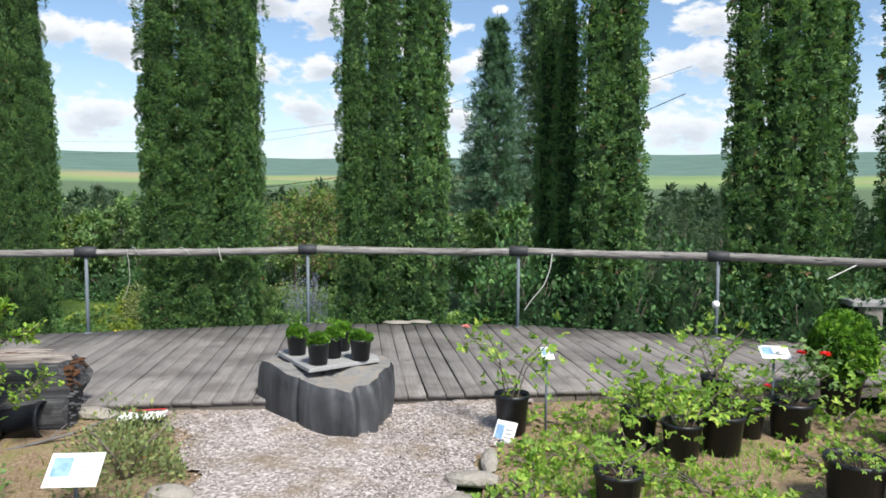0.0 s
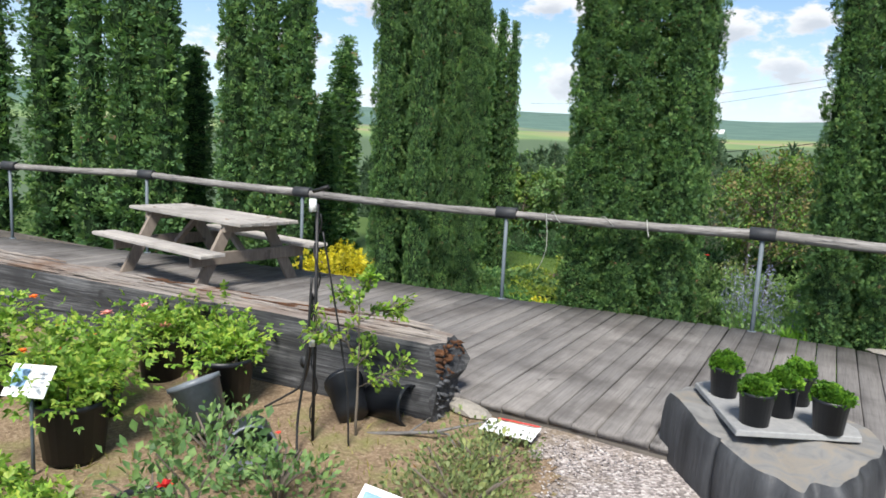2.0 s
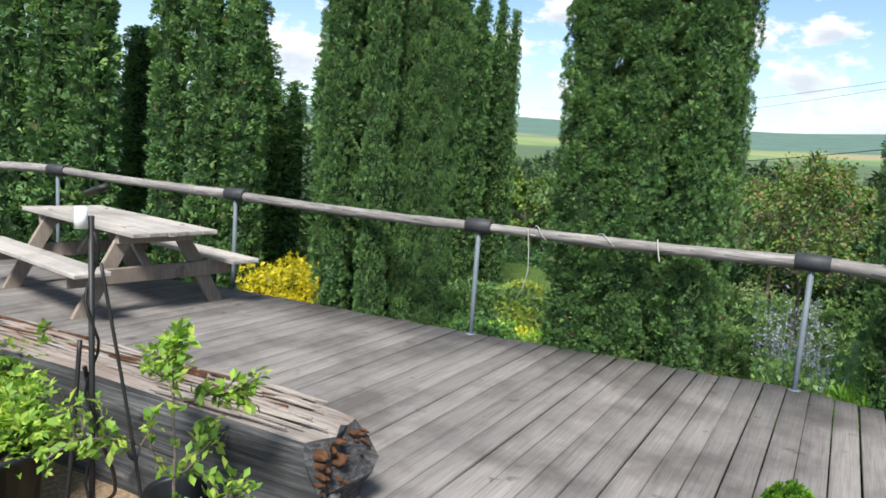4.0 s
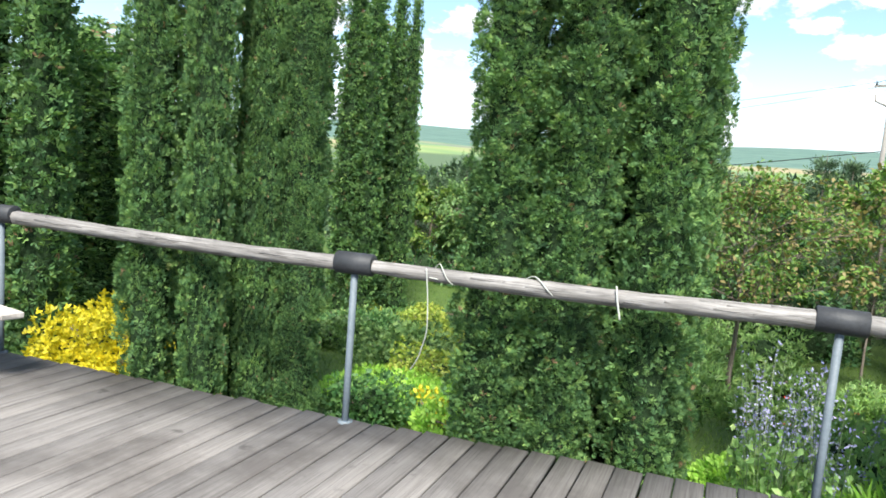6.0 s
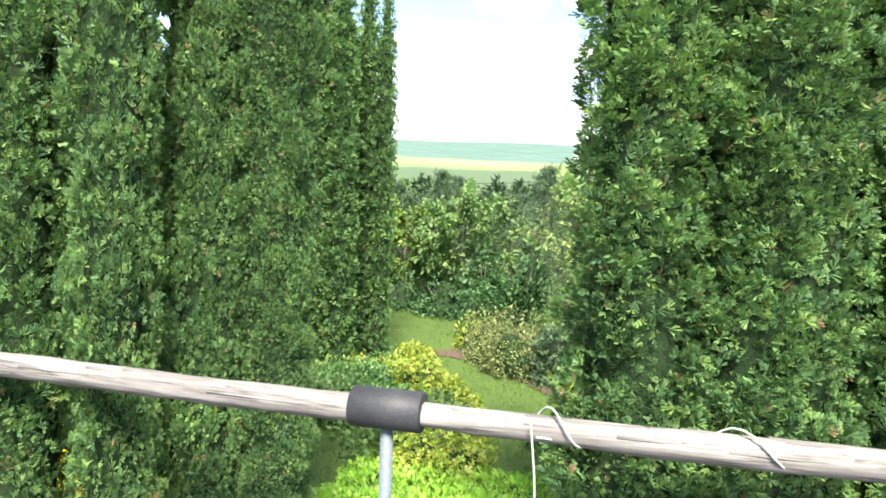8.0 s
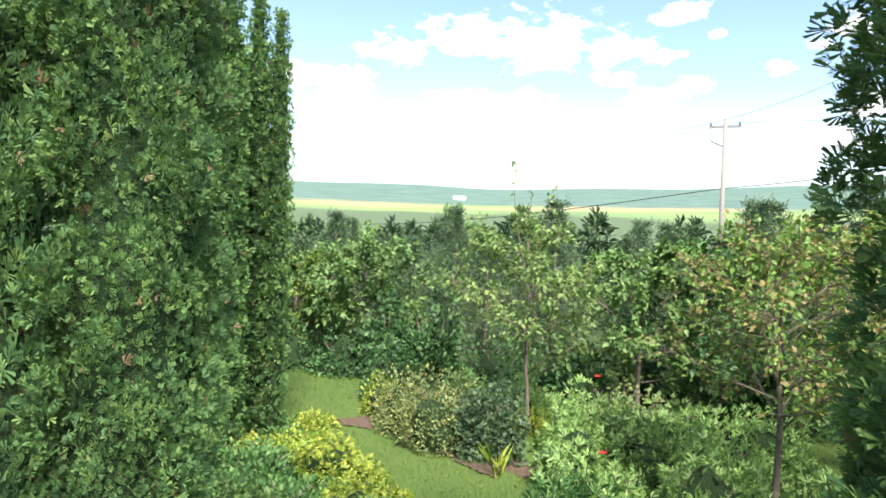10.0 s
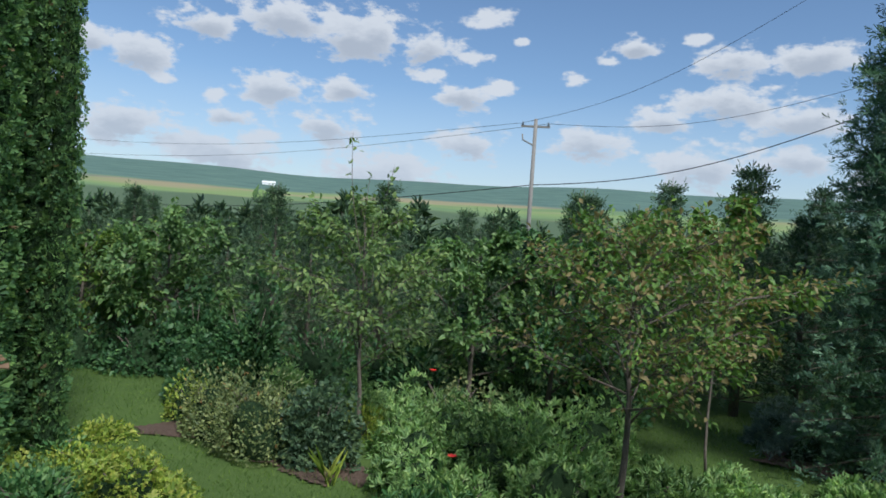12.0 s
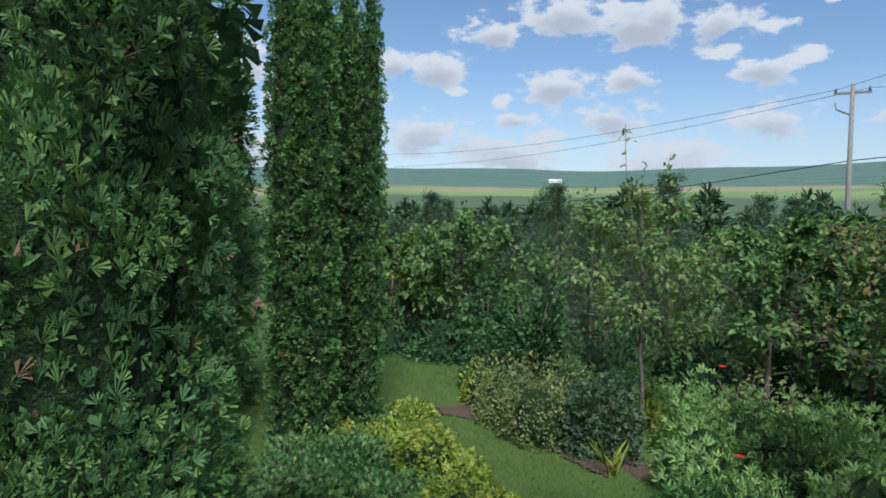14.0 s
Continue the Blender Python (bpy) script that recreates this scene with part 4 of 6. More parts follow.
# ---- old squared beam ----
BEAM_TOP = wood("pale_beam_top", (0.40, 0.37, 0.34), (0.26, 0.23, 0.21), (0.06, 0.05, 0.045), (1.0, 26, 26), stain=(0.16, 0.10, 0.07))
def build_beam():
    beam = thing("old_timber_beam", (-1.66, 4.40, -0.14), 18.9, label="huge cracked grey timber beam with a rotten end", category="timber beam")
    length, w, h, n = 8.6, 0.36, 0.55, 90
    r = np.random.default_rng(12)
    outline = []
    for (ax, az), (bx, bz) in zip([(-w / 2, 0.0), (w / 2, 0.0), (w / 2, h), (-w / 2, h)], [(w / 2, 0.0), (w / 2, h), (-w / 2, h), (-w / 2, 0.0)]):
        m = 7 if ax == bx else 5
        outline += [(ax + (bx - ax) * t / m, az + (bz - az) * t / m) for t in range(m)]
    o = np.array(outline)
    f, g = ripples(16, 8, 30, 5), ripples(8, 1.5, 5, 6)
    verts = []
    xs = -length * np.linspace(0, 1, n) ** 1.25
    for i, x in enumerate(xs):
        p = np.stack([np.full(len(o), x), o[:, 0], o[:, 1]], 1)
        c = np.array([x, 0, h / 2])
        wob = 0.012 * f(p * np.array([0.2, 2.2, 2.2])) + 0.010 * g(p)
        d = p - c
        near_end = np.exp(x / 0.25)
        scale = 1 - 0.06 * near_end
        corner = (np.abs(o[:, 0]) > w / 2 - 0.02) & ((o[:, 1] > h - 0.02) | (o[:, 1] < 0.02))
        p = c + d * (scale - 0.02 * corner)[:, None] + unit(d) * wob[:, None]
        # the long split that runs along the face
        p[:, 1] += np.where((np.abs(o[:, 1] - h * 0.62) < 0.05) & (o[:, 0] < 0), 0.03, 0)
        # uneven end
        p[:, 0] += near_end * 0.05 * g(p * 6) if i < 3 else 0
        verts.append(p)
    k = len(o)
    v = np.concatenate(verts)
    q = [(i * k + j, (i + 1) * k + j, (i + 1) * k + (j + 1) % k, i * k + (j + 1) % k) for i in range(n - 1) for j in range(k)]
    q = np.array(q).reshape(n - 1, k, 4)
    # the upper side gets a paler wood than the other sides
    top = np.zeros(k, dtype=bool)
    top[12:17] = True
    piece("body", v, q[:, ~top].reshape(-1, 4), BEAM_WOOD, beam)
    piece("worn_top", v, q[:, top].reshape(-1, 4), BEAM_TOP, beam, "pale fibrous upper side")
    bm = bmesh.new()
    for pts in (v[:k], v[-k:]):
        bm.faces.new([bm.verts.new(p) for p in pts])
    part("end_grain", bm, BEAM_WOOD, beam)
    # rotten stubs of wood standing out of the end
    stubs, dark = [], []
    for k in range(70):
        y, z = r.uniform(-0.16, 0.17), r.uniform(0.05, 0.53)
        ln, rad = r.uniform(0.01, 0.055), r.uniform(0.008, 0.022)
        shard = tube([(-0.10, y, z), (ln * 0.5, y + r.normal(0, 0.006), z), (ln, y + r.normal(0, 0.01), z + r.normal(0, 0.01))], [rad, rad * 0.9, rad * 0.3], 7, jitter=0.35, seed=k)
        (stubs if z > 0.30 else dark).append(shard)
    tagged(piece("rotten_end", *join(stubs), ROT_WOOD, beam, "crumbling orange-brown rotten wood"), kind="stuff")
    tagged(piece("charred_end", *join(dark), STUMP, beam, "dark splintered end wood"), kind="stuff")
    # long lifted fibres on the pale top
    slivers = []
    for _ in range(150):
        x = -r.uniform(0.0, 1) ** 1.3 * 7.5
        y = r.uniform(-0.17, 0.17)
        ln = r.uniform(0.25, 0.9)
        slivers.append(tube([(x, y, h + r.uniform(0.0, 0.014)), (x - ln / 2, y + r.normal(0, 0.006), h + r.uniform(0.006, 0.02)), (x - ln, y + r.normal(0, 0.01), h + 0.002)], [0.005, r.uniform(0.007, 0.016), 0.003], 5))
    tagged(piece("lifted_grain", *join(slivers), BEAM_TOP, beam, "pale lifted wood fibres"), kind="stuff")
    streaks = []
    for _ in range(36):
        x = -r.uniform(0.2, 2.6)
        y = r.uniform(0.0, 0.16)
        ln = r.uniform(0.15, 0.5)
        streaks.append(tube([(x, y, h + 0.01), (x - ln, y, h + 0.008)], [r.uniform(0.006, 0.014), 0.004], 5))
    tagged(piece("rotten_grain", *join(streaks), ROT_WOOD, beam, "orange-brown rotten streaks"), kind="stuff")
    # old bolt holes: black plugs painted as the dark inside them
    for x, z in ((-0.62, 0.24), (-0.97, 0.26), (-2.7, 0.28)):
        piece("bolt_hole", *tube([(x, -w / 2 - 0.015, z), (x, -w / 2 + 0.05, z)], 0.038, 9, jitter=0.2, seed=3), RUBBER, beam)


build_beam()


# ---- stump with a slab and five little pots ----
def build_stump():
    stump = thing("burnt_log_stump", (0.1, 4.92, -0.15), label="squat dark grey burnt-looking stump beside the deck", category="stump")
    o = np.array([(-0.54, 0.26), (-0.55, 0.04), (-0.44, -0.06), (-0.26, -0.22), (-0.02, -0.38), (0.20, -0.50), (0.36, -0.52), (0.40, -0.44), (0.50, -0.34), (0.50, -0.18), (0.53, 0.02), (0.50, 0.22), (0.40, 0.40), (0.0, 0.52), (-0.36, 0.46)])
    m = 14
    fine = []
    for p, q in zip(o, np.roll(o, -1, 0)):
        fine += [p + (q - p) * t / m for t in range(m)]
    fine = np.array(fine)
    fine = (fine + np.roll(fine, 1, 0) + np.roll(fine, -1, 0)) / 3
    k, levels = len(fine), 12
    f, g = ripples(14, 14, 40, 21), ripples(8, 3, 9, 22)
    verts = []
    for i in range(levels):
        h = i / (levels - 1)
        top = 0.43 - 0.05 * np.clip(-(fine[:, 1] + 0.05) / 0.4, 0, 1)
        p = np.stack([fine[:, 0], fine[:, 1], h * top], 1)
        groove = 0.026 * f(p * np.array([0.6, 0.6, 0.10])) + 0.03 * g(p * np.array([1, 1, 0.5])) + 0.012 * f(p)
        swell = 1 + 0.04 * np.sin(np.pi * h) - 0.035 * (h > 0.97)
        d = unit(np.stack([fine[:, 0], fine[:, 1], 0 * h + 0 * fine[:, 0]], 1))
        ang = np.arctan2(fine[:, 1], fine[:, 0])
        cleft = np.exp(-((ang + 0.75) / 0.42) ** 2)
        groove = groove * (0.22 + 0.45 * cleft) - cleft * (0.030 * np.abs(np.sin(ang * 9.5)) ** 3 + 0.02 * np.sin(ang * 23 + 3 * h)) - 0.035 * np.exp(-((ang + 1.9) / 0.05) ** 2)
        p = p * np.array([swell, swell, 1]) + d * groove[:, None]
        p[:, 2] += 0.010 * g(p * 3) * (h > 0.9)
        verts.append(p)
    v = np.concatenate(verts)
    q = [(i * k + j, i * k + (j + 1) % k, (i + 1) * k + (j + 1) % k, (i + 1) * k + j) for i in range(levels - 1) for j in range(k)]
    piece("side", v, q, STUMP, stump)
    rim = v[-k:]
    rings = [rim * np.array([s, s, 1]) + np.array([0, 0, 0.006 * (1 - s)]) for s in (1.0, 0.86, 0.6, 0.3)] + [np.array([[0, 0, 0.435]])]
    vv = np.concatenate(rings)
    vv[k:-1, 2] += 0.004 * g(vv[k:-1] * 4)
    tri = []
    for i in range(3):
        for j in range(k):
            a, b = i * k + j, i * k + (j + 1) % k
            tri += [(a, b, b + k), (a, b + k, a + k)]
    tri += [(3 * k + j, 3 * k + (j + 1) % k, 4 * k) for j in range(k)]
    p = Paint("cut_stump_top", 0.8, spec=0.3)
    ringy = p.noise(p.coords((5, 5, 1)), 1.0, 5, 0.6, 1.5)
    p.colour(p.ramp(ringy, (0.3, (0.12, 0.12, 0.122)), (0.5, (0.20, 0.197, 0.195)), (0.62, (0.24, 0.215, 0.185)), (0.8, (0.18, 0.18, 0.182))))
    p.bump(ringy, 0.5, 0.01)
    piece("cut_top", vv, tri, p.mat, stump, "worn pale cut top", smooth=True)
    slab = thing("stone_slab", (0.10, 5.0, 0.292), label="flat pale grey stone slab lying on the stump", category="stone slab")
    corners = [(-0.47, 0.14), (-0.02, -0.40), (0.42, 0.02), (0.38, 0.12), (0.06, 0.40), (-0.42, 0.30)]
    bm = bmesh.new()
    low = [bm.verts.new((x, y, 0)) for x, y in corners]
    high = [bm.verts.new((x * 0.99, y * 0.99, 0.030)) for x, y in corners]
    bm.faces.new(high)
    bm.faces.new(low[::-1])
    for i in range(len(corners)):
        bm.faces.new((low[i], low[(i + 1) % 6], high[(i + 1) % 6], high[i]))
    bmesh.ops.bevel(bm, geom=list(bm.edges), offset=0.004, segments=1, affect="EDGES")
    part("slab", bm, SLAB, slab)


build_stump()


def pot_parts(owner, radius, height, material, soil=POTTING, fill=0.86):
    """A tapered nursery pot with a rolled rim, wall and soil."""
    r0, r1 = radius * 0.80, radius
    prof = [(0.0, 0.0), (r0, 0.0), (r0 + (r1 - r0) * 0.9, height * 0.90), (r1 * 1.04, height * 0.905), (r1 * 1.04, height), (r1 * 0.96, height), (r1 * 0.94, height * 0.88), (r0 * 0.93, 0.02), (0, 0.02)]
    n = 24
    a = np.arange(n) * 2 * np.pi / n
    v = np.concatenate([np.stack([np.cos(a) * r, np.sin(a) * r, 0 * a + z], 1) for r, z in prof])
    q = [(i * n + j, i * n + (j + 1) % n, (i + 1) * n + (j + 1) % n, (i + 1) * n + j) for i in range(len(prof) - 1) for j in range(n)]
    piece("pot", v, q, material, owner, smooth=False)
    if soil:
        rr = np.random.default_rng(int(radius * 1e4))
        rings = [np.stack([np.cos(a) * s * r1 * 0.93, np.sin(a) * s * r1 * 0.93, height * fill + rr.normal(0, 0.005, n)], 1) for s in (1, 0.66, 0.33)]
        v = np.concatenate(rings + [np.array([[0, 0, height * fill + 0.01]])])
        q = [(i * n + j, i * n + (j + 1) % n, (i + 1) * n + (j + 1) % n, (i + 1) * n + j) for i in range(2) for j in range(n)]
        tri = [t for p in q for t in ((p[0], p[1], p[2]), (p[0], p[2], p[3]))] + [(2 * n + j, 2 * n + (j + 1) % n, 3 * n) for j in range(n)]
        piece("soil", v, tri, soil, owner)


def potted_plant(at, radius, height, plant, material, label, seed, leaf=0.05, spread=0.25, tall=0.35, n=220, soil=POTTING, flowers=None, stems=7, shape=TRIO, pot=POT_BLACK, group="potted plants", turn=0.0):
    """A nursery pot with stems, leaves and, where there are any, flowers."""
    r = np.random.default_rng(seed)
    ob = thing("potted_plant", at, turn, label=label, category="potted plant", group=group)
    pot_parts(ob, radius, height, pot, soil)
    tubes, pos, dirs, tips = [], [], [], []
    for i in range(stems):
        a = r.uniform(0, 6.28)
        lean = spread * r.uniform(0.35, 1.0)
        p0 = np.array([r.normal(0, radius * 0.25), r.normal(0, radius * 0.25), height * 0.84])
        tip = p0 + np.array([np.cos(a) * lean, np.sin(a) * lean, tall * r.uniform(0.6, 1.1)])
        mid = (p0 + tip) / 2 + np.array([-np.cos(a) * lean * 0.18, -np.sin(a) * lean * 0.18, 0.05 * tall])
        tubes.append(tube([p0, mid, tip], [0.006, 0.005, 0.003], 5, cap=False))
        tips.append(tip)
        for _ in range(n // stems):
            t = r.uniform(0.3, 1.05)
            q = p0 + (mid - p0) * min(2 * t, 1) + (tip - mid) * max(2 * t - 1, 0)
            off = r.normal(0, 0.055 + 0.12 * spread, 3)
            pos.append(q + off * np.array([1, 1, 0.7]))
            dirs.append(off * 4 + (tip - p0) * 0.6)
    piece("branchwork", *join(tubes), BARK, ob)
    pos, dirs = np.array(pos), np.array(dirs)
    piece("foliage", *scatter(shape, pos, dirs + r.normal(0, 0.25, pos.shape), r.normal(0, 0.45, pos.shape) + np.array([0, 0, 1.0]), leaf * r.uniform(0.6, 1.3, len(pos))), material, ob)
    if flowers:
        mat, count, size = flowers
        for k in range(count):
            c = tips[k % len(tips)] + r.normal(0, 0.03, 3) + np.array([0, 0, 0.02])
            m = 12
            ang = np.arange(m) * 2.4
            al = np.stack([np.cos(ang), np.sin(ang), 0.15 + 0.08 * np.arange(m)], 1)
            piece("flower", *scatter(lobes((0,), 1.0, 0.42, 0.2), np.array([c] * m), al, np.array([[0.1, 0, 1.0]] * m), size), mat, ob)
    return ob


def little_pots():
    for i, (x, y, turn) in enumerate([(-0.17, 5.06, 0), (0.10, 4.77, 40), (0.14, 5.00, 80), (0.14, 5.26, 130), (0.38, 4.96, 200)]):
        r = np.random.default_rng(80 + i)
        ob = thing("potted_dwarf_conifer", (x, y, 0.323), turn, label="tiny green dwarf conifer in a black pot on the slab", category="potted plant", group="little pots on the slab")
        pot_parts(ob, 0.084, 0.165, POT_BLACK)
        n = 620
        d = unit(r.normal(size=(n, 3)))
        d[:, 2] = np.abs(d[:, 2])
        p = d * np.array([0.07, 0.07, 0.075]) * (1 + 0.18 * ripples(8, 3, 9, i)(d))[:, None] + np.array([0, 0, 0.15])
        piece("foliage", *scatter(COARSE, p * (1 - 0.02), d + np.array([0, 0, 0.7]) + r.normal(0, 0.5, (n, 3)), d + r.normal(0, 0.5, (n, 3)), 0.030 * r.uniform(0.6, 1.2, n)), BRIGHT_CONIFER, ob)
        piece("tag", *(lambda b: (np.array([(-0.006, 0, 0), (0.006, 0, 0), (0.006, 0.0, 0.08), (-0.006, 0.0, 0.08)]) + np.array([0.066, 0.0, 0.13]), np.array([(0, 1, 2), (0, 2, 3)])))(0), WHITE, ob, "white plant tag")


BRIGHT_CONIFER = leafy("bright_dwarf_conifer", (0.05, 0.13, 0.02), (0.11, 0.25, 0.03), (0.20, 0.36, 0.05), 0.3)
little_pots()

# potted plants on the far side of the gravel
G0 = -0.125
potted_plant((1.57, 4.72, G0), 0.125, 0.30, "rose", ROSE_LEAF, "leggy rose in a black pot with pink flower", 1, 0.062, 0.34, 0.64, 95, flowers=(PINK_FLOWER, 1, 0.035), stems=4)
potted_plant((2.44, 4.55, G0), 0.13, 0.27, "rose", ROSE_LEAF, "light green shrub in a black nursery pot", 2, 0.062, 0.34, 0.30, 130)
potted_plant((2.70, 4.40, G0), 0.13, 0.25, "rose", ROSE_LEAF, "light green shrub in a black nursery pot", 12, 0.060, 0.34, 0.24, 130)
potted_plant((2.99, 4.52, G0), 0.14, 0.28, "rose", ROSE_LEAF, "light green shrub in a black nursery pot", 3, 0.055, 0.26, 0.22, 90)
potted_plant((3.56, 4.90, G0), 0.15, 0.28, "rose", GREEN_LEAF, "rose with one red flower in a black pot", 4, 0.050, 0.26, 0.40, 150, flowers=(RED_FLOWER, 2, 0.045))
potted_plant((3.24, 4.86, G0), 0.13, 0.26, "rose", ROSE_LEAF, "light green rose with red bud in a black pot", 5, 0.055, 0.30, 0.30, 100, flowers=(RED_FLOWER, 1, 0.03))
potted_plant((2.18, 3.52, G0), 0.13, 0.24, "rose", ROSE_LEAF, "sparse light green shrub in a black pot", 6, 0.036, 0.22, 0.20, 136)
potted_plant((3.50, 3.78, G0), 0.16, 0.28, "rose", ROSE_LEAF, "wide black pot with a few yellowish leaves", 7, 0.036, 0.22, 0.16, 102)
potted_plant((3.90, 3.75, G0), 0.16, 0.26, "rose", ROSE_LEAF, "sparse light green shrub in a black pot", 17, 0.036, 0.25, 0.22, 153)
potted_plant((3.2, 5.50, G0), 0.12, 0.30, "rose", ROSE_LEAF, "tall light green shrub in a black pot", 8, 0.062, 0.36, 0.40, 110)
potted_plant((4.75, 5.35, G0), 0.15, 0.28, "rose", ROSE_LEAF, "yellow-green shrub in a black nursery pot", 9, 0.062, 0.36, 0.40, 240)
potted_plant((4.3, 4.75, G0), 0.14, 0.27, "rose", ROSE_LEAF, "yellow-green shrub in a black nursery pot", 10, 0.060, 0.36, 0.28, 200)


def globe_thuja():
    ob = thing("potted_globe_thuja", (4.20, 5.62, G0), label="clipped bright green globe thuja in a black pot", category="potted plant")
    pot_parts(ob, 0.16, 0.30, POT_BLACK)
    r = np.random.default_rng(5)
    n = 2600
    d = unit(r.normal(size=(n, 3)))
    p = d * np.array([0.23, 0.23, 0.27]) * (1 + 0.06 * ripples(10, 4, 12, 9)(d))[:, None] + np.array([0, 0, 0.52])
    piece("foliage", *scatter(COARSE, p, d + np.array([0, 0, 0.6]) + r.normal(0, 0.5, (n, 3)), d + r.normal(0, 0.6, (n, 3)), 0.045 * r.uniform(0.6, 1.2, n)), BRIGHT_CONIFER, ob)
    # solid ball, dark like the shade inside the globe
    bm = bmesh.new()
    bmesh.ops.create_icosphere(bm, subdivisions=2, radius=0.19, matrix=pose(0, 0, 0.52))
    part("inner_growth", bm, INNER_SHADE, ob)
    piece("trunk", *tube([(0, 0, 0.2), (0, 0, 0.45)], 0.018, 6), BARK, ob)


globe_thuja()

# plant bed on the near side
potted_plant((-2.54, 2.48, G0), 0.185, 0.32, "rose", ROSE_LEAF, "bushy yellow-green rose in a large black pot", 21, 0.050, 0.32, 0.2, 807, stems=10, flowers=(ORANGE_FLOWER, 1, 0.03))
potted_plant((-3.05, 2.75, G0), 0.18, 0.30, "rose", ROSE_LEAF, "bushy rose with small orange flowers in a pot", 22, 0.050, 0.36, 0.24, 911, stems=10, flowers=(ORANGE_FLOWER, 4, 0.03))
potted_plant((-3.45, 3.35, G0), 0.18, 0.30, "rose", ROSE_LEAF, "bushy rose with pale pink flowers in a pot", 23, 0.050, 0.3, 0.22, 624, stems=9, flowers=(PINK_FLOWER, 3, 0.045))
potted_plant((-2.68, 3.42, G0), 0.18, 0.34, "rose", ROSE_LEAF, "rounded light green rose in a black pot", 24, 0.050, 0.22, 0.22, 598, stems=9)
potted_plant((-3.35, 3.75, G0), 0.17, 0.32, "rose", ROSE_LEAF, "light green rose in a black pot by the beam", 25, 0.050, 0.18, 0.24, 247, stems=8)
potted_plant((-3.75, 2.35, G0), 0.18, 0.30, "rose", ROSE_LEAF, "bushy rose with orange flowers in a pot", 26, 0.050, 0.38, 0.28, 651, stems=9, flowers=(ORANGE_FLOWER, 3, 0.03))
potted_plant((-1.40, 2.38, G0), 0.115, 0.25, "shrub", GREEN_LEAF, "narrow-leaved plant in a black pot with red chips", 27, 0.05, 0.22, 0.16, 60, soil=PINK_STONES, stems=5, shape=LEAF)
potted_plant((-1.10, 2.46, G0), 0.115, 0.24, "shrub", GREEN_LEAF, "thin-stemmed plant in a black pot with red tag", 28, 0.05, 0.24, 0.42, 260, soil=PINK_STONES, stems=4, shape=LEAF, flowers=(RED_FLOWER, 1, 0.03))
shrub("leafy_perennial", (-1.85, 2.05, -0.13), (0.34, 0.26, 0.2), 330, 0.045, ROSE_LEAF, "sprawling yellow-green perennial on the soil", "perennial", TRIO, 30, core=False, fuzz=0.35)
shrub("leafy_perennial", (-1.95, 2.98, -0.15), (0.38, 0.28, 0.34), 620, 0.046, GREEN_LEAF, "spreading fresh green perennial with narrow drooping leaves", "perennial", LEAF, 31, core=False)
shrub("leafy_perennial", (-1.45, 3.05, -0.15), (0.28, 0.24, 0.30), 420, 0.046, GREEN_LEAF, "spreading fresh green perennial with one red berry", "perennial", LEAF, 32, core=False, flowers=(RED_FLOWER, 1, 0.02))
shrub("leafy_perennial", (-2.35, 1.9, -0.15), (0.40, 0.3, 0.24), 520, 0.045, ROSE_LEAF, "low yellow-green leafy perennial on the soil", "perennial", TRIO, 33, core=False)
shrub("dry_shrub", (-0.72, 3.55, -0.15), (0.42, 0.44, 0.44), 1900, 0.032, DULL_LEAF, "wispy olive and rust coloured dying shrub", "shrub", LEAF, 34, core=False, fuzz=0.3)
shrub("dry_shrub", (-1.0, 4.05, -0.15), (0.30, 0.28, 0.24), 900, 0.03, DULL_LEAF, "wispy olive and rust coloured dying shrub", "shrub", LEAF, 35, core=False, fuzz=0.3)


for i, (x, y, rx, h) in enumerate([(2.0, 4.25, 0.40, 0.22), (2.35, 3.95, 0.36, 0.20), (1.75, 3.6, 0.36, 0.2), (4.3, 4.3, 0.45, 0.35), (3.0, 3.5, 0.36, 0.22), (2.75, 5.0, 0.36, 0.25), (1.95, 4.95, 0.38, 0.2), (2.45, 5.25, 0.4, 0.24), (3.6, 4.35, 0.4, 0.25), (2.75, 3.85, 0.4, 0.22), (3.95, 5.1, 0.4, 0.3), (1.75, 4.15, 0.3, 0.16), (2.6, 3.2, 0.4, 0.2)]):
    shrub("leafy_perennial", (x, y, -0.15), (rx, rx * 0.9, 0.7 * h), 130, 0.05, ROSE_LEAF, "low yellow-green leafy perennial on the soil", "perennial", TRIO, 180 + i, core=False, fuzz=0.3, low=0.0)


def bare_rose():
    leaf_tree("young_shrub", (-1.78, 3.78, -0.15), 1.0, 0.36, 2, 0.045, ROSE_LEAF, "thin young shrub with small pale green leaves by the beam", 36, LEAF, 0.1, trunk=0.010, limbs=6, first=0.3)


bare_rose()


def tipped_pot(at, radius, height, material, label, tilt, turn):
    ob = thing("empty_pot", at, label=label, category="pot", group="empty pots")
    pot_parts(ob, radius, height, material, soil=None)
    ob.matrix_basis = pose(*at, 0, 0, turn) @ pose(0, 0, 0, 0, tilt, 0)


tipped_pot((-2.30, 3.12, -0.08), 0.145, 0.30, POT_GREY, "empty grey plastic pot tipped against another", -24, 20)
tipped_pot((-2.0, 3.22, -0.02), 0.13, 0.26, POT_GREY, "empty grey plastic pot lying on its side", 88, 330)
tipped_pot((-1.98, 4.05, -0.02), 0.125, 0.30, POT_BLACK, "empty black pot lying on its side", 84, 15)
tipped_pot((-1.90, 3.85, -0.04), 0.12, 0.26, POT_BLACK, "empty black pot tipped over in the bed", 58, 160)


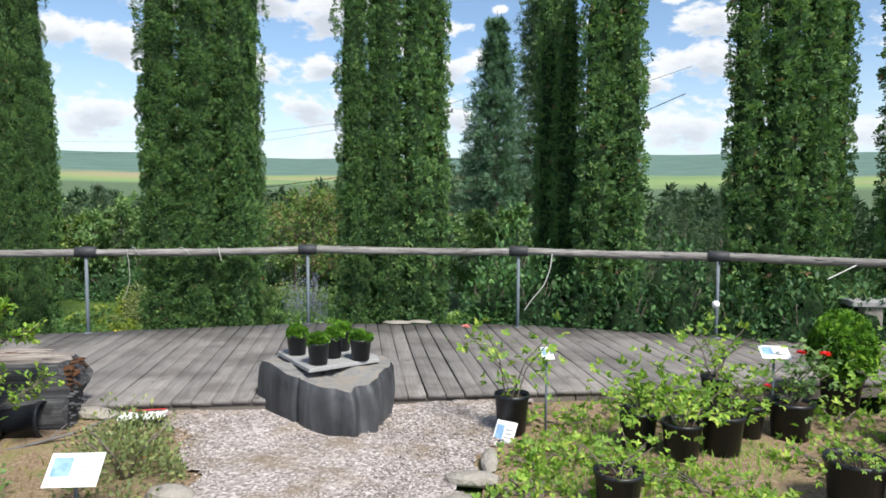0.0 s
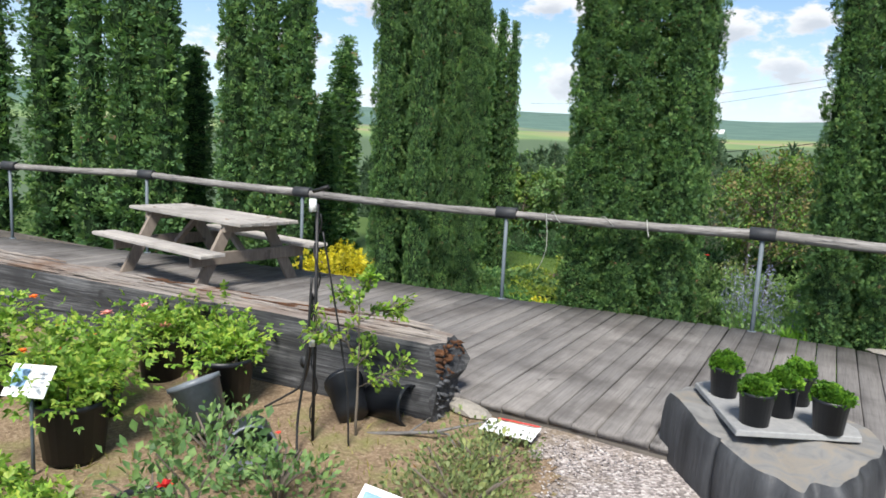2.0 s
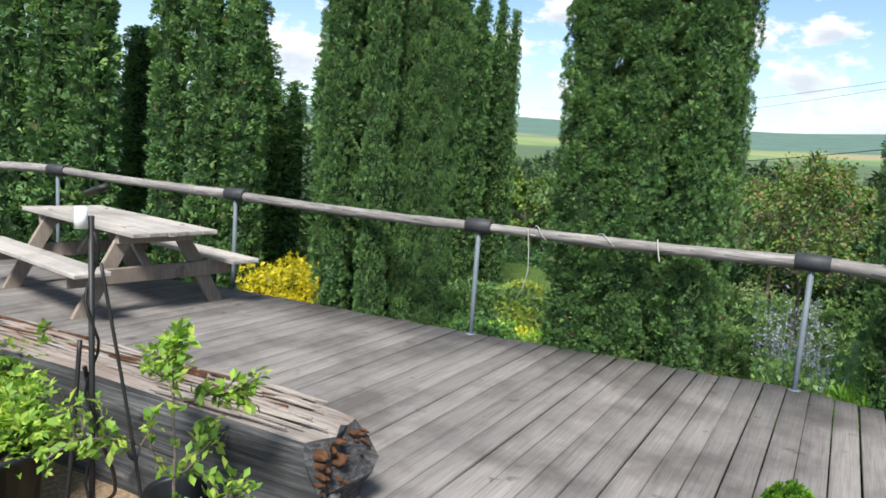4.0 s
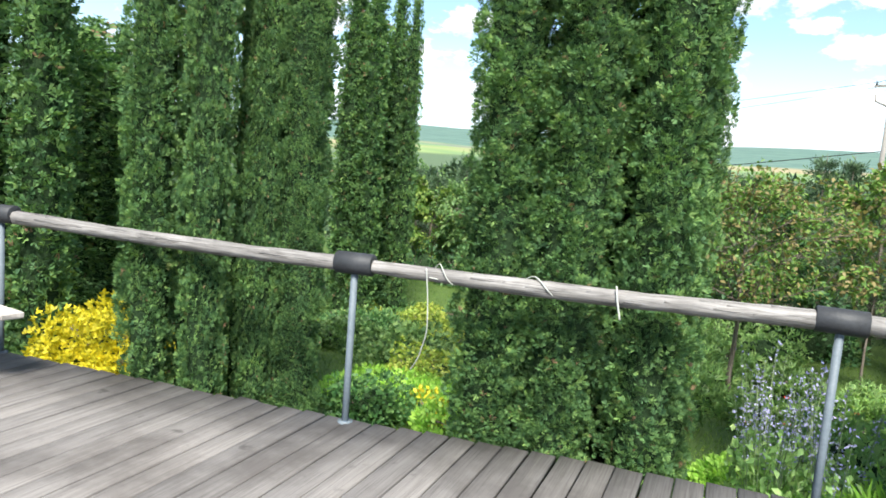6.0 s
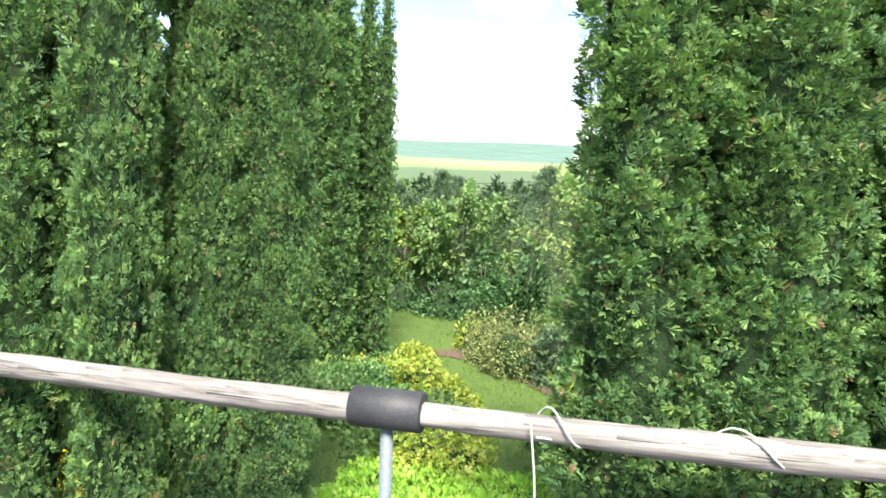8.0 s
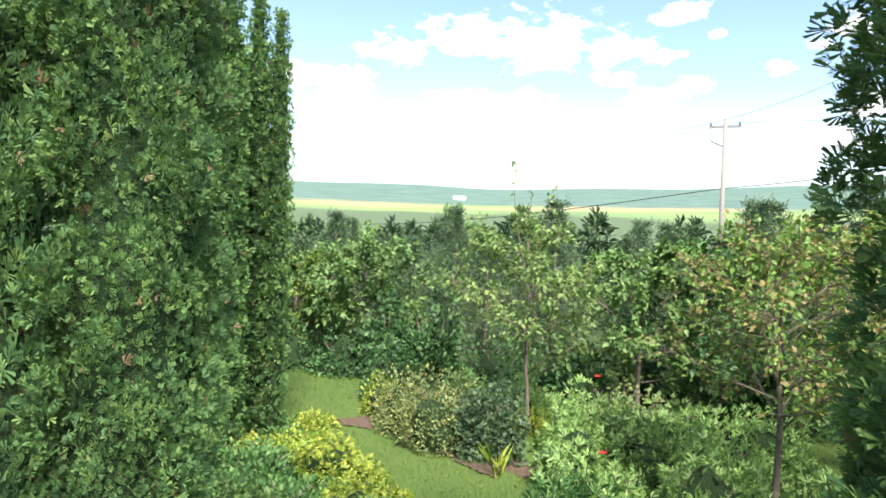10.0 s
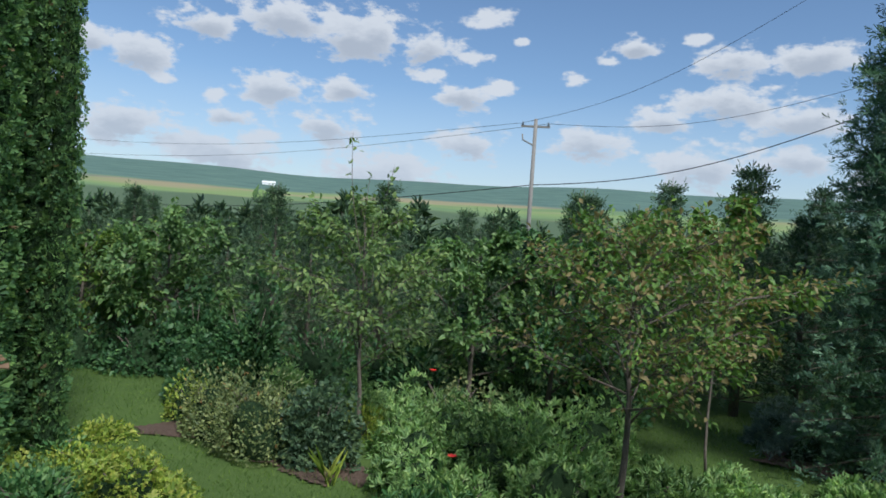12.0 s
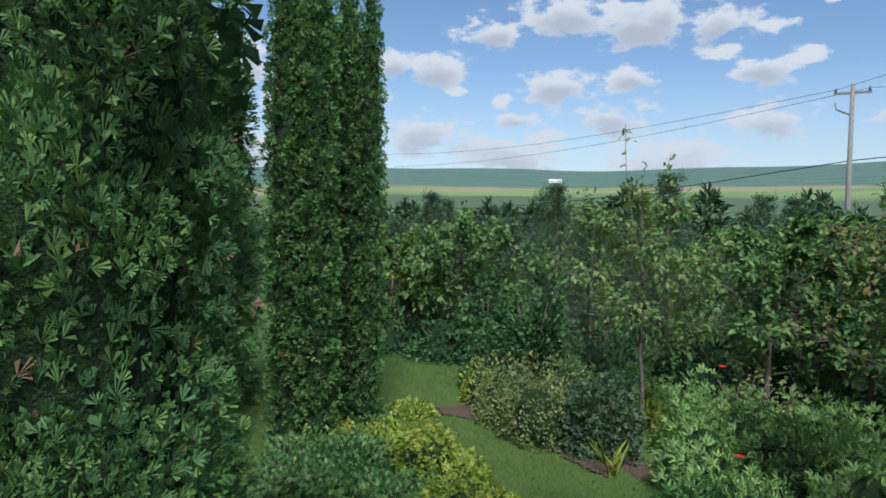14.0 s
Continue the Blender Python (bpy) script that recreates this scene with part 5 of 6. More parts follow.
def plant_sign(at, height, width, tall, lean, turn, label):
    """A printed card on a steel stake."""
    sign = thing("plant_label", at, turn, label=label, category="sign", group="plant labels")
    piece("stake", *tube([(0, 0.01, -0.05), (0, 0.012, height)], 0.009, 6), STEEL, sign)
    m = pose(0, 0, height, -lean)
    card = part("card", box((width, tall, 0.004), m, 0.001), WHITE, sign)
    part("picture", box((width * 0.36, tall * 0.55, 0.002), m @ pose(-width * 0.24, tall * 0.08, 0.0034)), BLUE_INK, card)
    for k in range(4):
        part("line_of_print", box((width * (0.34 - 0.05 * (k % 2)), tall * 0.045, 0.002), m @ pose(width * 0.2, tall * (0.22 - 0.13 * k), 0.0034)), GREY_INK, card)


plant_sign((-0.64, 2.99, -0.15), 0.31, 0.27, 0.19, -42, 12, "white printed plant card on a short stake")
plant_sign((-2.46, 2.26, -0.12), 0.47, 0.22, 0.17, -50, 40, "white printed plant card with a blue picture")
plant_sign((3.52, 5.15, -0.15), 0.60, 0.21, 0.15, -28, 0, "white plant card on a stake among pots")
plant_sign((1.52, 4.55, -0.15), 0.06, 0.16, 0.22, -55, -25, "white plant card leaning by the edging stones")
plant_sign((1.82, 4.75, -0.15), 0.62, 0.09, 0.11, -40, 15, "small pale blue plant card on a thin stake")


def lamp_pole():
    pole = thing("lamp_pole", (-1.88, 3.54, -0.15), label="thin dark cable-wound pole with small spotlights", category="lamp post")
    piece("pole", *tube([(0, 0, 0), (0.0, 0, 0.7), (-0.01, 0, 1.4)], 0.010, 8), BLACK_CABLE, pole)
    head = piece("spotlight", *tube([(-0.01, -0.03, 1.36), (-0.01, -0.03, 1.43)], [0.022, 0.019], 10), WHITE, pole, "small white spotlight")
    piece("bracket", *tube([(-0.05, 0, 1.47), (0.03, 0.01, 1.49), (0.05, 0.03, 1.50)], 0.011, 7, jitter=0.2), BLACK_CABLE, pole)
    piece("socket", *tube([(0.0, -0.02, 0.60), (0.0, -0.02, 0.67)], 0.018, 8), WHITE, pole, "white socket box")
    coil = [(0.02 * math.cos(k * 0.9), 0.02 * math.sin(k * 0.9), 1.35 - k * 0.045) for k in range(28)]
    piece("wound_cable", *tube(coil, 0.005, 5), BLACK_CABLE, pole)


lamp_pole()
cable("black_cable", [(-1.89, 3.52, 0.75), (-2.0, 3.6, 0.45), (-2.2, 3.72, 0.2), (-2.35, 3.78, 0.02), (-2.5, 3.6, -0.12)], 0.008, BLACK_CABLE, "black cable hanging from the lamp pole")
cable("black_cable", [(-1.87, 3.50, 0.85), (-1.84, 3.46, 0.4), (-1.86, 3.42, 0.05), (-1.80, 3.38, -0.12)], 0.008, BLACK_CABLE, "black cable hanging from the lamp pole")
cable("black_cable", [(-1.86, 3.56, 1.1), (-1.78, 3.62, 0.6), (-1.72, 3.66, 0.2), (-1.70, 3.66, -0.12)], 0.006, BLACK_CABLE, "black cable hanging from the lamp pole")
cable("black_cable", [(-5.5, 2.75, 0.18), (-5.0, 2.9, 0.14), (-4.5, 3.1, 0.16), (-4.0, 3.25, 0.08)], 0.01, BLACK_CABLE, "black cable fixed along the old beam")


def rock(name, at, size, seed, label, material=STONE, flat=0.5):
    bm = bmesh.new()
    bmesh.ops.create_icosphere(bm, subdivisions=2, radius=1.0)
    f = ripples(9, 1.0, 3.2, seed)
    for v in bm.verts:
        p = np.array(v.co)
        k = 1 + 0.22 * float(f(p[None])[0])
        v.co = Vector((p[0] * size[0] * k, p[1] * size[1] * k, max(p[2], -0.4) * size[2] * k))
    ob = part(name, bm, material)
    ob.location = at
    return tagged(ob, label, "stone")


rock("edging_stone", (1.32, 3.78, -0.10), (0.15, 0.09, 0.06), 1, "rough brown edging stone beside the gravel")
rock("edging_stone", (1.45, 4.15, -0.10), (0.07, 0.22, 0.05), 2, "long rough edging stone beside the gravel")
rock("edging_stone", (1.30, 3.45, -0.10), (0.12, 0.14, 0.06), 3, "rough brown edging stone beside the gravel")
rock("edging_stone", (-1.62, 4.55, -0.08), (0.20, 0.10, 0.06), 4, "flat brown stone at the deck's edge")
rock("edging_stone", (-0.30, 3.35, -0.11), (0.13, 0.10, 0.06), 5, "rough grey-brown edging stone beside the gravel")
rock("edging_stone", (-0.12, 3.05, -0.09), (0.14, 0.12, 0.09), 6, "rough grey-brown edging stone beside the gravel")
rock("flat_stone", (0.02, 8.30, 0.015), (0.20, 0.09, 0.025), 7, "flat brownish stone lying at the deck's edge", STONE)
rock("flat_stone", (0.28, 8.38, 0.015), (0.17, 0.09, 0.022), 8, "flat brownish stone lying at the deck's edge", STONE)


def litter():
    card = thing("torn_paper", land_at(-1.12, 4.40, 0.105), 20, label="crumpled white and red paper on the soil", category="paper")
    r = np.random.default_rng(4)
    g = np.array([(x, y, 0.014 * r.uniform(0, 1)) for y in np.linspace(-0.1, 0.1, 6) for x in np.linspace(-0.16, 0.16, 8)])
    q = [(j * 8 + i, j * 8 + i + 1, (j + 1) * 8 + i + 1, (j + 1) * 8 + i) for j in range(5) for i in range(7)]
    piece("sheet", g, q, WHITE, card)
    part("red_edge", box((0.26, 0.014, 0.004), pose(0.02, 0.10, 0.018)), RED_TAG, card)
    twigs = thing("fallen_branch", (-1.42, 4.05, -0.12), 30, label="dead grey branch lying on the soil", category="branch")
    piece("branch", *join([tube([(-0.4, 0, 0), (0, 0.03, 0.06), (0.3, 0.12, 0.14)], [0.012, 0.01, 0.005], 6), tube([(0, 0.03, 0.06), (0.12, -0.1, 0.12), (0.2, -0.22, 0.10)], [0.008, 0.006, 0.003], 6), tube([(-0.15, 0.0, 0.04), (-0.05, 0.15, 0.10)], [0.007, 0.003], 6)]), RAIL_WOOD, twigs)
    seat = thing("low_stone_bench", (5.75, 8.15, -0.42), label="pale slab bench among the shrubs", category="bench")
    part("seat", box((0.9, 0.35, 0.07), pose(0, 0, 0.86), 0.01), SLAB, seat)
    part("support", box((0.2, 0.28, 0.84), pose(-0.2, 0, 0.42), 0.01), STONE, seat)


litter()


# ---- thuja columns along the deck ----
def plant_thujas():
    beside = [columnar_thuja(6.6, 0.215, 0.150, 250, 0.0165, SPRAY, 707, True)]
    close = [columnar_thuja(6.6, 0.215, 0.145, 92, 0.029, SPRAY, 606, True)]
    near = [columnar_thuja(6.6, 0.22, 0.160, 56, 0.037, SPRAY, 101, True), columnar_thuja(6.4, 0.22, 0.160, 56, 0.037, SPRAY, 202, True)]
    mid = [columnar_thuja(6.5, 0.22, 0.165, 14, 0.070, TRIDENT, 303), columnar_thuja(6.2, 0.22, 0.165, 14, 0.070, TRIDENT, 404)]
    far = [columnar_thuja(6.2, 0.22, 0.20, 10, 0.10, TRIDENT, 505)]
    spots = {
        0: [(-5.06, 6.76, 0.205, 10), (-4.64, 6.92, 0.160, 120), (-0.64, 8.66, 0.24, 0), (-0.24, 8.76, 0.24, 150), (-2.06, 8.13, 0.25, 15), (-2.05, 8.52, 0.20, 75)],
        1: [(-4.60, 7.31, 0.160, 230), (-2.90, 7.81, 0.275, 300), (-2.49, 7.93, 0.27, 200)],
        2: [(-5.22, 7.20, 0.18, 77), (-5.22, 7.68, 0.18, 210), (-4.80, 7.85, 0.18, 60), (-9.45, 13.40, 0.26, 40), (-9.88, 13.30, 0.27, 190), (-9.55, 14.55, 0.20, 70), (-9.86, 14.45, 0.23, 250), (-10.3, 14.2, 0.26, 110), (-2.72, 8.40, 0.24, 33), (-2.36, 8.60, 0.24, 90), (0.14, 8.84, 0.23, 70), (0.36, 9.12, 0.20, 10), (-0.40, 9.18, 0.24, 40), (-7.32, 6.98, 0.24, 50), (-7.66, 6.66, 0.24, 95), (-8.0, 6.36, 0.24, 180), (-7.6, 7.15, 0.24, 20), (2.52, 8.95, 0.24, 15), (2.9, 9.0, 0.24, 140), (2.75, 9.35, 0.24, 200), (2.2, 9.9, 0.22, 60), (1.95, 10.4, 0.22, 220), (4.32, 8.75, 0.24, 100), (4.72, 8.70, 0.26, 20), (5.12, 8.75, 0.24, 300), (5.42, 8.95, 0.22, 5), (6.1, 8.65, 0.26, 60), (6.55, 8.5, 0.26, 10), (7.0, 8.3, 0.26, 80)],
        4: [(-4.41, 7.52, 0.205, 60)],
        3: [(-9.3, 5.85, 0.27, 0), (-9.72, 5.5, 0.27, 60), (-10.15, 5.15, 0.27, 130), (-9.7, 6.0, 0.26, 20), (-10.55, 7.0, 0.27, 33), (-11.15, 7.1, 0.28, 140), (-10.1, 5.7, 0.27, 90), (-9.96, 8.47, 0.27, 20), (-9.80, 8.78, 0.25, 80), (-9.58, 9.10, 0.27, 150), (-10.5, 9.3, 0.3, 10), (-11.6, 4.9, 0.3, 0), (-12.2, 4.3, 0.3, 90), (-11.9, 5.2, 0.3, 40), (-10.1, 14.1, 0.36, 0), (-10.45, 14.9, 0.36, 90), (-11.0, 14.6, 0.36, 30), (-14.8, 13.4, 0.42, 0), (-15.3, 13.9, 0.42, 50), (-13.3, 9.4, 0.36, 70), (-13.9, 9.9, 0.36, 170), (-12.6, 9.9, 0.36, 20), (-11.7, 9.4, 0.36, 20), (-14.2, 11.2, 0.38, 10), (-16.2, 8.2, 0.4, 100), (-10.0, 11.8, 0.34, 15), (-10.5, 12.2, 0.34, 60), (-12.0, 14.2, 0.36, 15), (-13.0, 8.1, 0.36, 77)],
    }
    for level, rows in spots.items():
        pair = (near, close, mid, far, beside)[level]
        for i, (x, y, rad, turn) in enumerate(rows):
            src = pair[i % len(pair)]
            z = land_at(x, y)[2]
            low = {(-10.55, 7.0): 0.64, (-11.15, 7.1): 0.66, (-9.96, 8.47): 0.64, (-9.80, 8.78): 0.58, (-9.58, 9.10): 0.585, (-10.5, 9.3): 0.55, (-10.1, 14.1): 0.92, (-10.45, 14.9): 0.92, (-14.8, 13.4): 0.92, (2.2, 9.9): 0.8, (-11.7, 9.4): 0.72, (-12.6, 9.9): 0.78, (-13.3, 9.4): 0.8, (-13.9, 9.9): 0.85, (-13.0, 8.1): 0.75, (-14.2, 11.2): 0.85}.get((x, y), 1.0)
            m = pose(x, y, z, 0, 0, turn) @ Matrix.Diagonal((rad / 0.24, rad / 0.24, low, 1))
            copy_thing(src, m)
    for src in beside + close + near + mid + far:
        for o in (*src.children_recursive, src):
            bpy.data.objects.remove(o)


plant_thujas()

# ---- shrubs between the deck and the lawn ----
for i, (x, y, rx, h) in enumerate([(1.15, 8.95, 0.42, 1.25), (1.75, 8.9, 0.48, 1.35), (2.3, 8.75, 0.42, 1.05), (2.95, 8.55, 0.48, 1.15), (3.55, 8.5, 0.5, 1.3), (4.15, 8.25, 0.45, 1.1), (4.8, 8.1, 0.5, 1.15), (5.5, 8.2, 0.5, 1.25), (1.4, 9.6, 0.55, 1.9), (3.6, 9.3, 0.6, 1.7)]):
    shrub("dark_shrub", land_at(x, y), (rx, rx * 0.85, h), 1500, 0.075, (DARK_LEAF, BLUEGREEN_LEAF)[i in (0, 8)], "dense dark green shrub behind the railing", seed=50 + i, group="shrubs behind the railing", low=0.3)
shrub("golden_shrub", land_at(-6.3, 7.15), (0.86, 0.52, 0.70), 4200, 0.055, GOLD_LEAF, "bright golden yellow shrub behind the railing", seed=70, shape=TRIO, rough=0.4, fuzz=0.2, upright=0.8)
shrub("golden_shrub", land_at(-7.2, 7.6), (0.6, 0.5, 0.6), 1500, 0.065, GOLD_LEAF, "bright golden yellow shrub behind the railing", seed=71, shape=TRIO)
shrub("juniper", land_at(-4.42, 8.28), (0.42, 0.36, 0.34), 2400, 0.042, BLUEGREEN_LEAF, "dark blue-green spreading juniper close to the deck", "juniper", COARSE, 701, rough=0.35)
shrub("juniper", land_at(-7.75, 11.3), (0.75, 0.55, 0.42), 2600, 0.06, GREEN_LEAF, "low spreading green juniper on the lawn", "juniper", COARSE, 702, rough=0.35)
shrub("goldenrod", land_at(-4.05, 8.75), (0.2, 0.18, 0.26), 260, 0.05, GOLD_LEAF, "goldenrod with yellow plumes below the railing", "perennial", LEAF, 703, core=False)
shrub("juniper", land_at(-5.9, 10.7), (0.6, 0.5, 0.5), 2200, 0.07, GREEN_LEAF, "low spreading green juniper on the lawn", "juniper", COARSE, 73, rough=0.3)
shrub("lime_shrub", land_at(-5.35, 10.2), (0.5, 0.42, 0.42), 1800, 0.05, LIME_LEAF, "yellow-green spirea with rusty tips on the lawn", "shrub", TRIO, 74, rough=0.3)
for i, (x, y, rx, ry) in enumerate([(-4.5, 9.0, 0.75, 0.6), (-3.3, 9.0, 0.5, 0.4), (-4.4, 10.2, 0.7, 0.5), (-3.4, 10.0, 0.6, 0.5), (-1.3, 8.62, 0.45, 0.3), (-1.0, 9.2, 0.5, 0.4), (-1.6, 9.6, 0.6, 0.5), (-0.95, 8.62, 0.4, 0.28), (-5.3, 9.7, 0.6, 0.5), (-3.75, 8.7, 0.4, 0.35), (-4.8, 9.5, 0.6, 0.5), (-4.0, 9.5, 0.6, 0.5), (-5.7, 10.4, 0.55, 0.45), (-5.1, 8.9, 0.5, 0.4)]):
    shrub("ground_cover", land_at(x, y), (rx, ry, 0.16), 2200, 0.055, FRESH_GRASS, "bright lime green creeping ground cover below the railing", "ground cover", LEAF, 160 + i, core=False, group="ground cover patches")
for i, (x, y, rx, h) in enumerate([(-7.1, 11.6, 0.5, 0.25), (-7.6, 12.3, 0.55, 0.28), (-8.4, 13.0, 0.6, 0.28), (-7.0, 12.5, 0.4, 0.2), (-8.6, 12.1, 0.6, 0.3), (-9.4, 13.6, 0.6, 0.3), (-6.5, 10.9, 0.5, 0.28), (-9.6, 14.6, 0.5, 0.25), (-8.9, 14.3, 0.6, 0.2), (-8.8, 13.5, 0.6, 0.25), (-8.5, 12.8, 0.6, 0.3), (-9.6, 15.4, 0.5, 0.14), (-9.3, 12.9, 0.6, 0.3)]):
    shrub("ground_cover", land_at(x, y), (rx, rx * 0.8, h), 1100, 0.06, (GREEN_LEAF, BLUEGREEN_LEAF, LIME_LEAF)[(i % 3) if i != 2 else 1], "low leafy green plants beside the lawn", "ground cover", FOLD, 190 + i, core=False, group="low plants beside the lawn", rough=0.4, fuzz=0.3)
shrub("lime_shrub", land_at(-6.35, 11.9), (0.62, 0.55, 0.62), 2400, 0.055, LIME_LEAF, "yellow-green spirea mound beside the lawn", seed=76, shape=TRIO)
shrub("lime_shrub", land_at(-7.8, 13.4), (0.55, 0.5, 0.5), 1500, 0.055, LIME_LEAF, "yellow-green spirea mound beside the lawn", seed=77, shape=TRIO)
shrub("spirea", land_at(-7.55, 15.95), (0.6, 0.55, 0.86), 2600, 0.05, DULL_LEAF, "rounded olive green spirea in the mulch bed", seed=79, group="spireas in the bed", rough=0.3)
shrub("spirea", land_at(-8.0, 15.9), (0.66, 0.55, 0.74), 3000, 0.05, DULL_LEAF, "rounded olive green spirea in the mulch bed", seed=80, group="spireas in the bed")
shrub("spirea", land_at(-7.2, 15.4), (0.74, 0.62, 0.82), 3400, 0.05, DULL_LEAF, "rounded olive green spirea in the mulch bed", seed=81, group="spireas in the bed")
shrub("spirea", land_at(-8.9, 16.6), (0.42, 0.4, 0.62), 900, 0.055, LIME_LEAF, "small yellow-green spirea in the mulch bed", seed=82, group="spireas in the bed")
shrub("dwarf_yew", land_at(-6.45, 15.2), (0.48, 0.46, 1.02), 2600, 0.06, NEEDLE, "upright dark green dwarf yew in the bed", "yew", COARSE, 83)
shrub("dwarf_yew", land_at(-9.2, 17.6), (0.55, 0.5, 1.0), 1800, 0.065, DARK_LEAF, "dark green conical dwarf yew", "yew", COARSE, 84)
shrub("grass_mound", land_at(-6.2, 16.6), (0.42, 0.40, 0.42), 1200, 0.12, LIME_LEAF, "pale green grassy mound under the young tree", "perennial", BLADE, 85, core=False)
shrub("cutleaf_shrub", land_at(-5.0, 17.0), (0.7, 0.6, 1.1), 900, 0.05, DULL_LEAF, "airy buff seed-headed shrub", "shrub", TRIO, 86, core=False, fuzz=0.35, flowers=(RED_FLOWER, 1, 0.07))
for i, (x, y, rx, h, mat) in enumerate([(-5.1, 14.7, 0.55, 0.62, GREEN_LEAF), (-4.3, 15.1, 0.6, 0.72, GREEN_LEAF), (-3.5, 15.2, 0.62, 0.75, BLUEGREEN_LEAF), (-4.6, 13.6, 0.62, 0.55, GREEN_LEAF), (-3.6, 13.9, 0.6, 0.62, GREEN_LEAF), (-2.4, 14.9, 0.55, 0.45, GREEN_LEAF), (-1.5, 15.4, 0.5, 0.30, GREEN_LEAF), (-5.4, 15.8, 0.5, 0.7, GREEN_LEAF), (-0.6, 15.0, 0.5, 0.30, GREY_LEAF), (-4.9, 12.6, 0.6, 0.55, BLUEGREEN_LEAF), (-4.0, 12.2, 0.5, 0.6, GREEN_LEAF), (0.2, 15.6, 0.5, 0.3, GREY_LEAF), (-3.2, 12.8, 0.55, 0.5, GREEN_LEAF), (-3.1, 11.2, 0.6, 0.55, GREEN_LEAF), (-1.9, 12.5, 0.7, 0.42, GREEN_LEAF), (-1.2, 11.0, 0.6, 0.6, GREEN_LEAF), (-0.6, 12.9, 0.7, 0.4, GREEN_LEAF), (-4.9, 16.4, 0.6, 0.62, GREEN_LEAF), (-4.0, 16.2, 0.6, 0.66, GREEN_LEAF), (-3.1, 16.5, 0.6, 0.7, GREEN_LEAF), (-5.6, 16.9, 0.5, 0.7, LIME_LEAF), (-4.2, 17.3, 0.6, 0.8, GREEN_LEAF), (-6.6, 17.2, 0.5, 0.7, GREEN_LEAF), (-7.4, 17.2, 0.5, 0.75, GREEN_LEAF)]):
    shrub("peony", land_at(x, y), (rx, rx * 0.9, h), 900, 0.11, (PEONY_LEAF, mat, PEONY_LEAF, PEONY_LEAF)[i % 4], "leafy green peony clump in the flower bed", "perennial", PALM, 120 + i, core=True, group="flower bed clumps", flowers=(RED_FLOWER, 2, 0.06) if i in (3, 5, 6, 14) else None, upright=0.8, fuzz=0.26, rough=0.34)
shrub("astilbe", land_at(-4.35, 12.0), (0.3, 0.3, 0.42), 300, 0.08, GREEN_LEAF, "green astilbe with coral red plumes", "perennial", LEAF, 90, core=False, flowers=(RED_FLOWER, 8, 0.05))


def flower_spikes(name, at, count, tall, spread, material, stem_material, label, seed):
    r = np.random.default_rng(seed)
    ob = thing(name, at, label=label, category="perennial")
    stems, pos, dirs = [], [], []
    for _ in range(count):
        a, q = r.uniform(0, 6.28), spread * math.sqrt(r.uniform(0, 1))
        p0 = np.array([np.cos(a) * q * 0.4, np.sin(a) * q * 0.4, 0])
        tip = np.array([np.cos(a) * q, np.sin(a) * q, tall * r.uniform(0.65, 1.05)])
        stems.append(tube([p0, tip], [0.004, 0.002], 4, cap=False))
        n = 26
        t = r.uniform(0.45, 1.0, n)
        pos.append(p0 + np.outer(t, tip - p0) + r.normal(0, 0.018, (n, 3)))
        dirs.append(r.normal(0, 1, (n, 3)))
    tagged(piece("branchwork", *join(stems), stem_material, ob), kind="stuff")
    pos, dirs = np.concatenate(pos), np.concatenate(dirs)
    piece("blossom", *scatter(LEAF, pos, dirs, r.normal(0, 1, pos.shape), 0.024), material, ob)
    m = 320
    a, q = r.uniform(0, 6.28, m), spread * np.sqrt(r.uniform(0, 1, m))
    p = np.stack([np.cos(a) * q * 0.8, np.sin(a) * q * 0.8, r.uniform(0.02, 0.5, m) * tall], 1)
    piece("foliage", *scatter(LEAF, p, r.normal(0, 0.6, (m, 3)) + np.array([0, 0, 0.8]), r.normal(0, 1, (m, 3)), 0.07), PEONY_LEAF, ob)


flower_spikes("russian_sage", land_at(-1.42, 8.72), 20, 1.12, 0.26, LAVENDER, GREY_LEAF, "hazy violet-blue sage spikes beside the deck", 1)
flower_spikes("russian_sage", land_at(-1.10, 8.80), 18, 0.95, 0.30, LAVENDER, GREY_LEAF, "hazy violet-blue sage spikes beside the deck", 2)
flower_spikes("russian_sage", land_at(-1.55, 9.1), 12, 1.0, 0.28, LAVENDER, GREY_LEAF, "hazy violet-blue sage spikes beside the deck", 3)
shrub("low_shrub", land_at(-0.95, 9.3), (0.42, 0.4, 0.6), 900, 0.07, PEONY_LEAF, "green leafy perennial below the railing", seed=140)
shrub("low_shrub", land_at(-0.75, 8.7), (0.40, 0.34, 0.50), 1300, 0.15, FRESH_GRASS, "grassy yellow-green clump below the railing", seed=141, shape=BLADE, core=False)
shrub("low_shrub", land_at(-1.2, 10.0), (0.6, 0.5, 0.6), 1500, 0.06, PEONY_LEAF, "fresh green leafy shrub below the railing", seed=142)


def blade_clump(at, count, tall, seed, label, material=LIME_LEAF):
    r = np.random.default_rng(seed)
    a = r.uniform(0, 6.28, count)
    d = np.stack([np.cos(a) * r.uniform(0.05, 0.35, count), np.sin(a) * r.uniform(0.05, 0.35, count), np.ones(count)], 1)
    shape = (BLADE[0] * np.array([0.35, 1, 1]), BLADE[1])
    ob = thing("iris_clump", at, label=label, category="perennial")
    piece("foliage", *scatter(shape, r.normal(0, 0.05, (count, 3)) * np.array([1, 1, 0]), d, np.stack([np.cos(a), np.sin(a), 0 * a], 1), tall * r.uniform(0.6, 1.1, count)), material, ob)


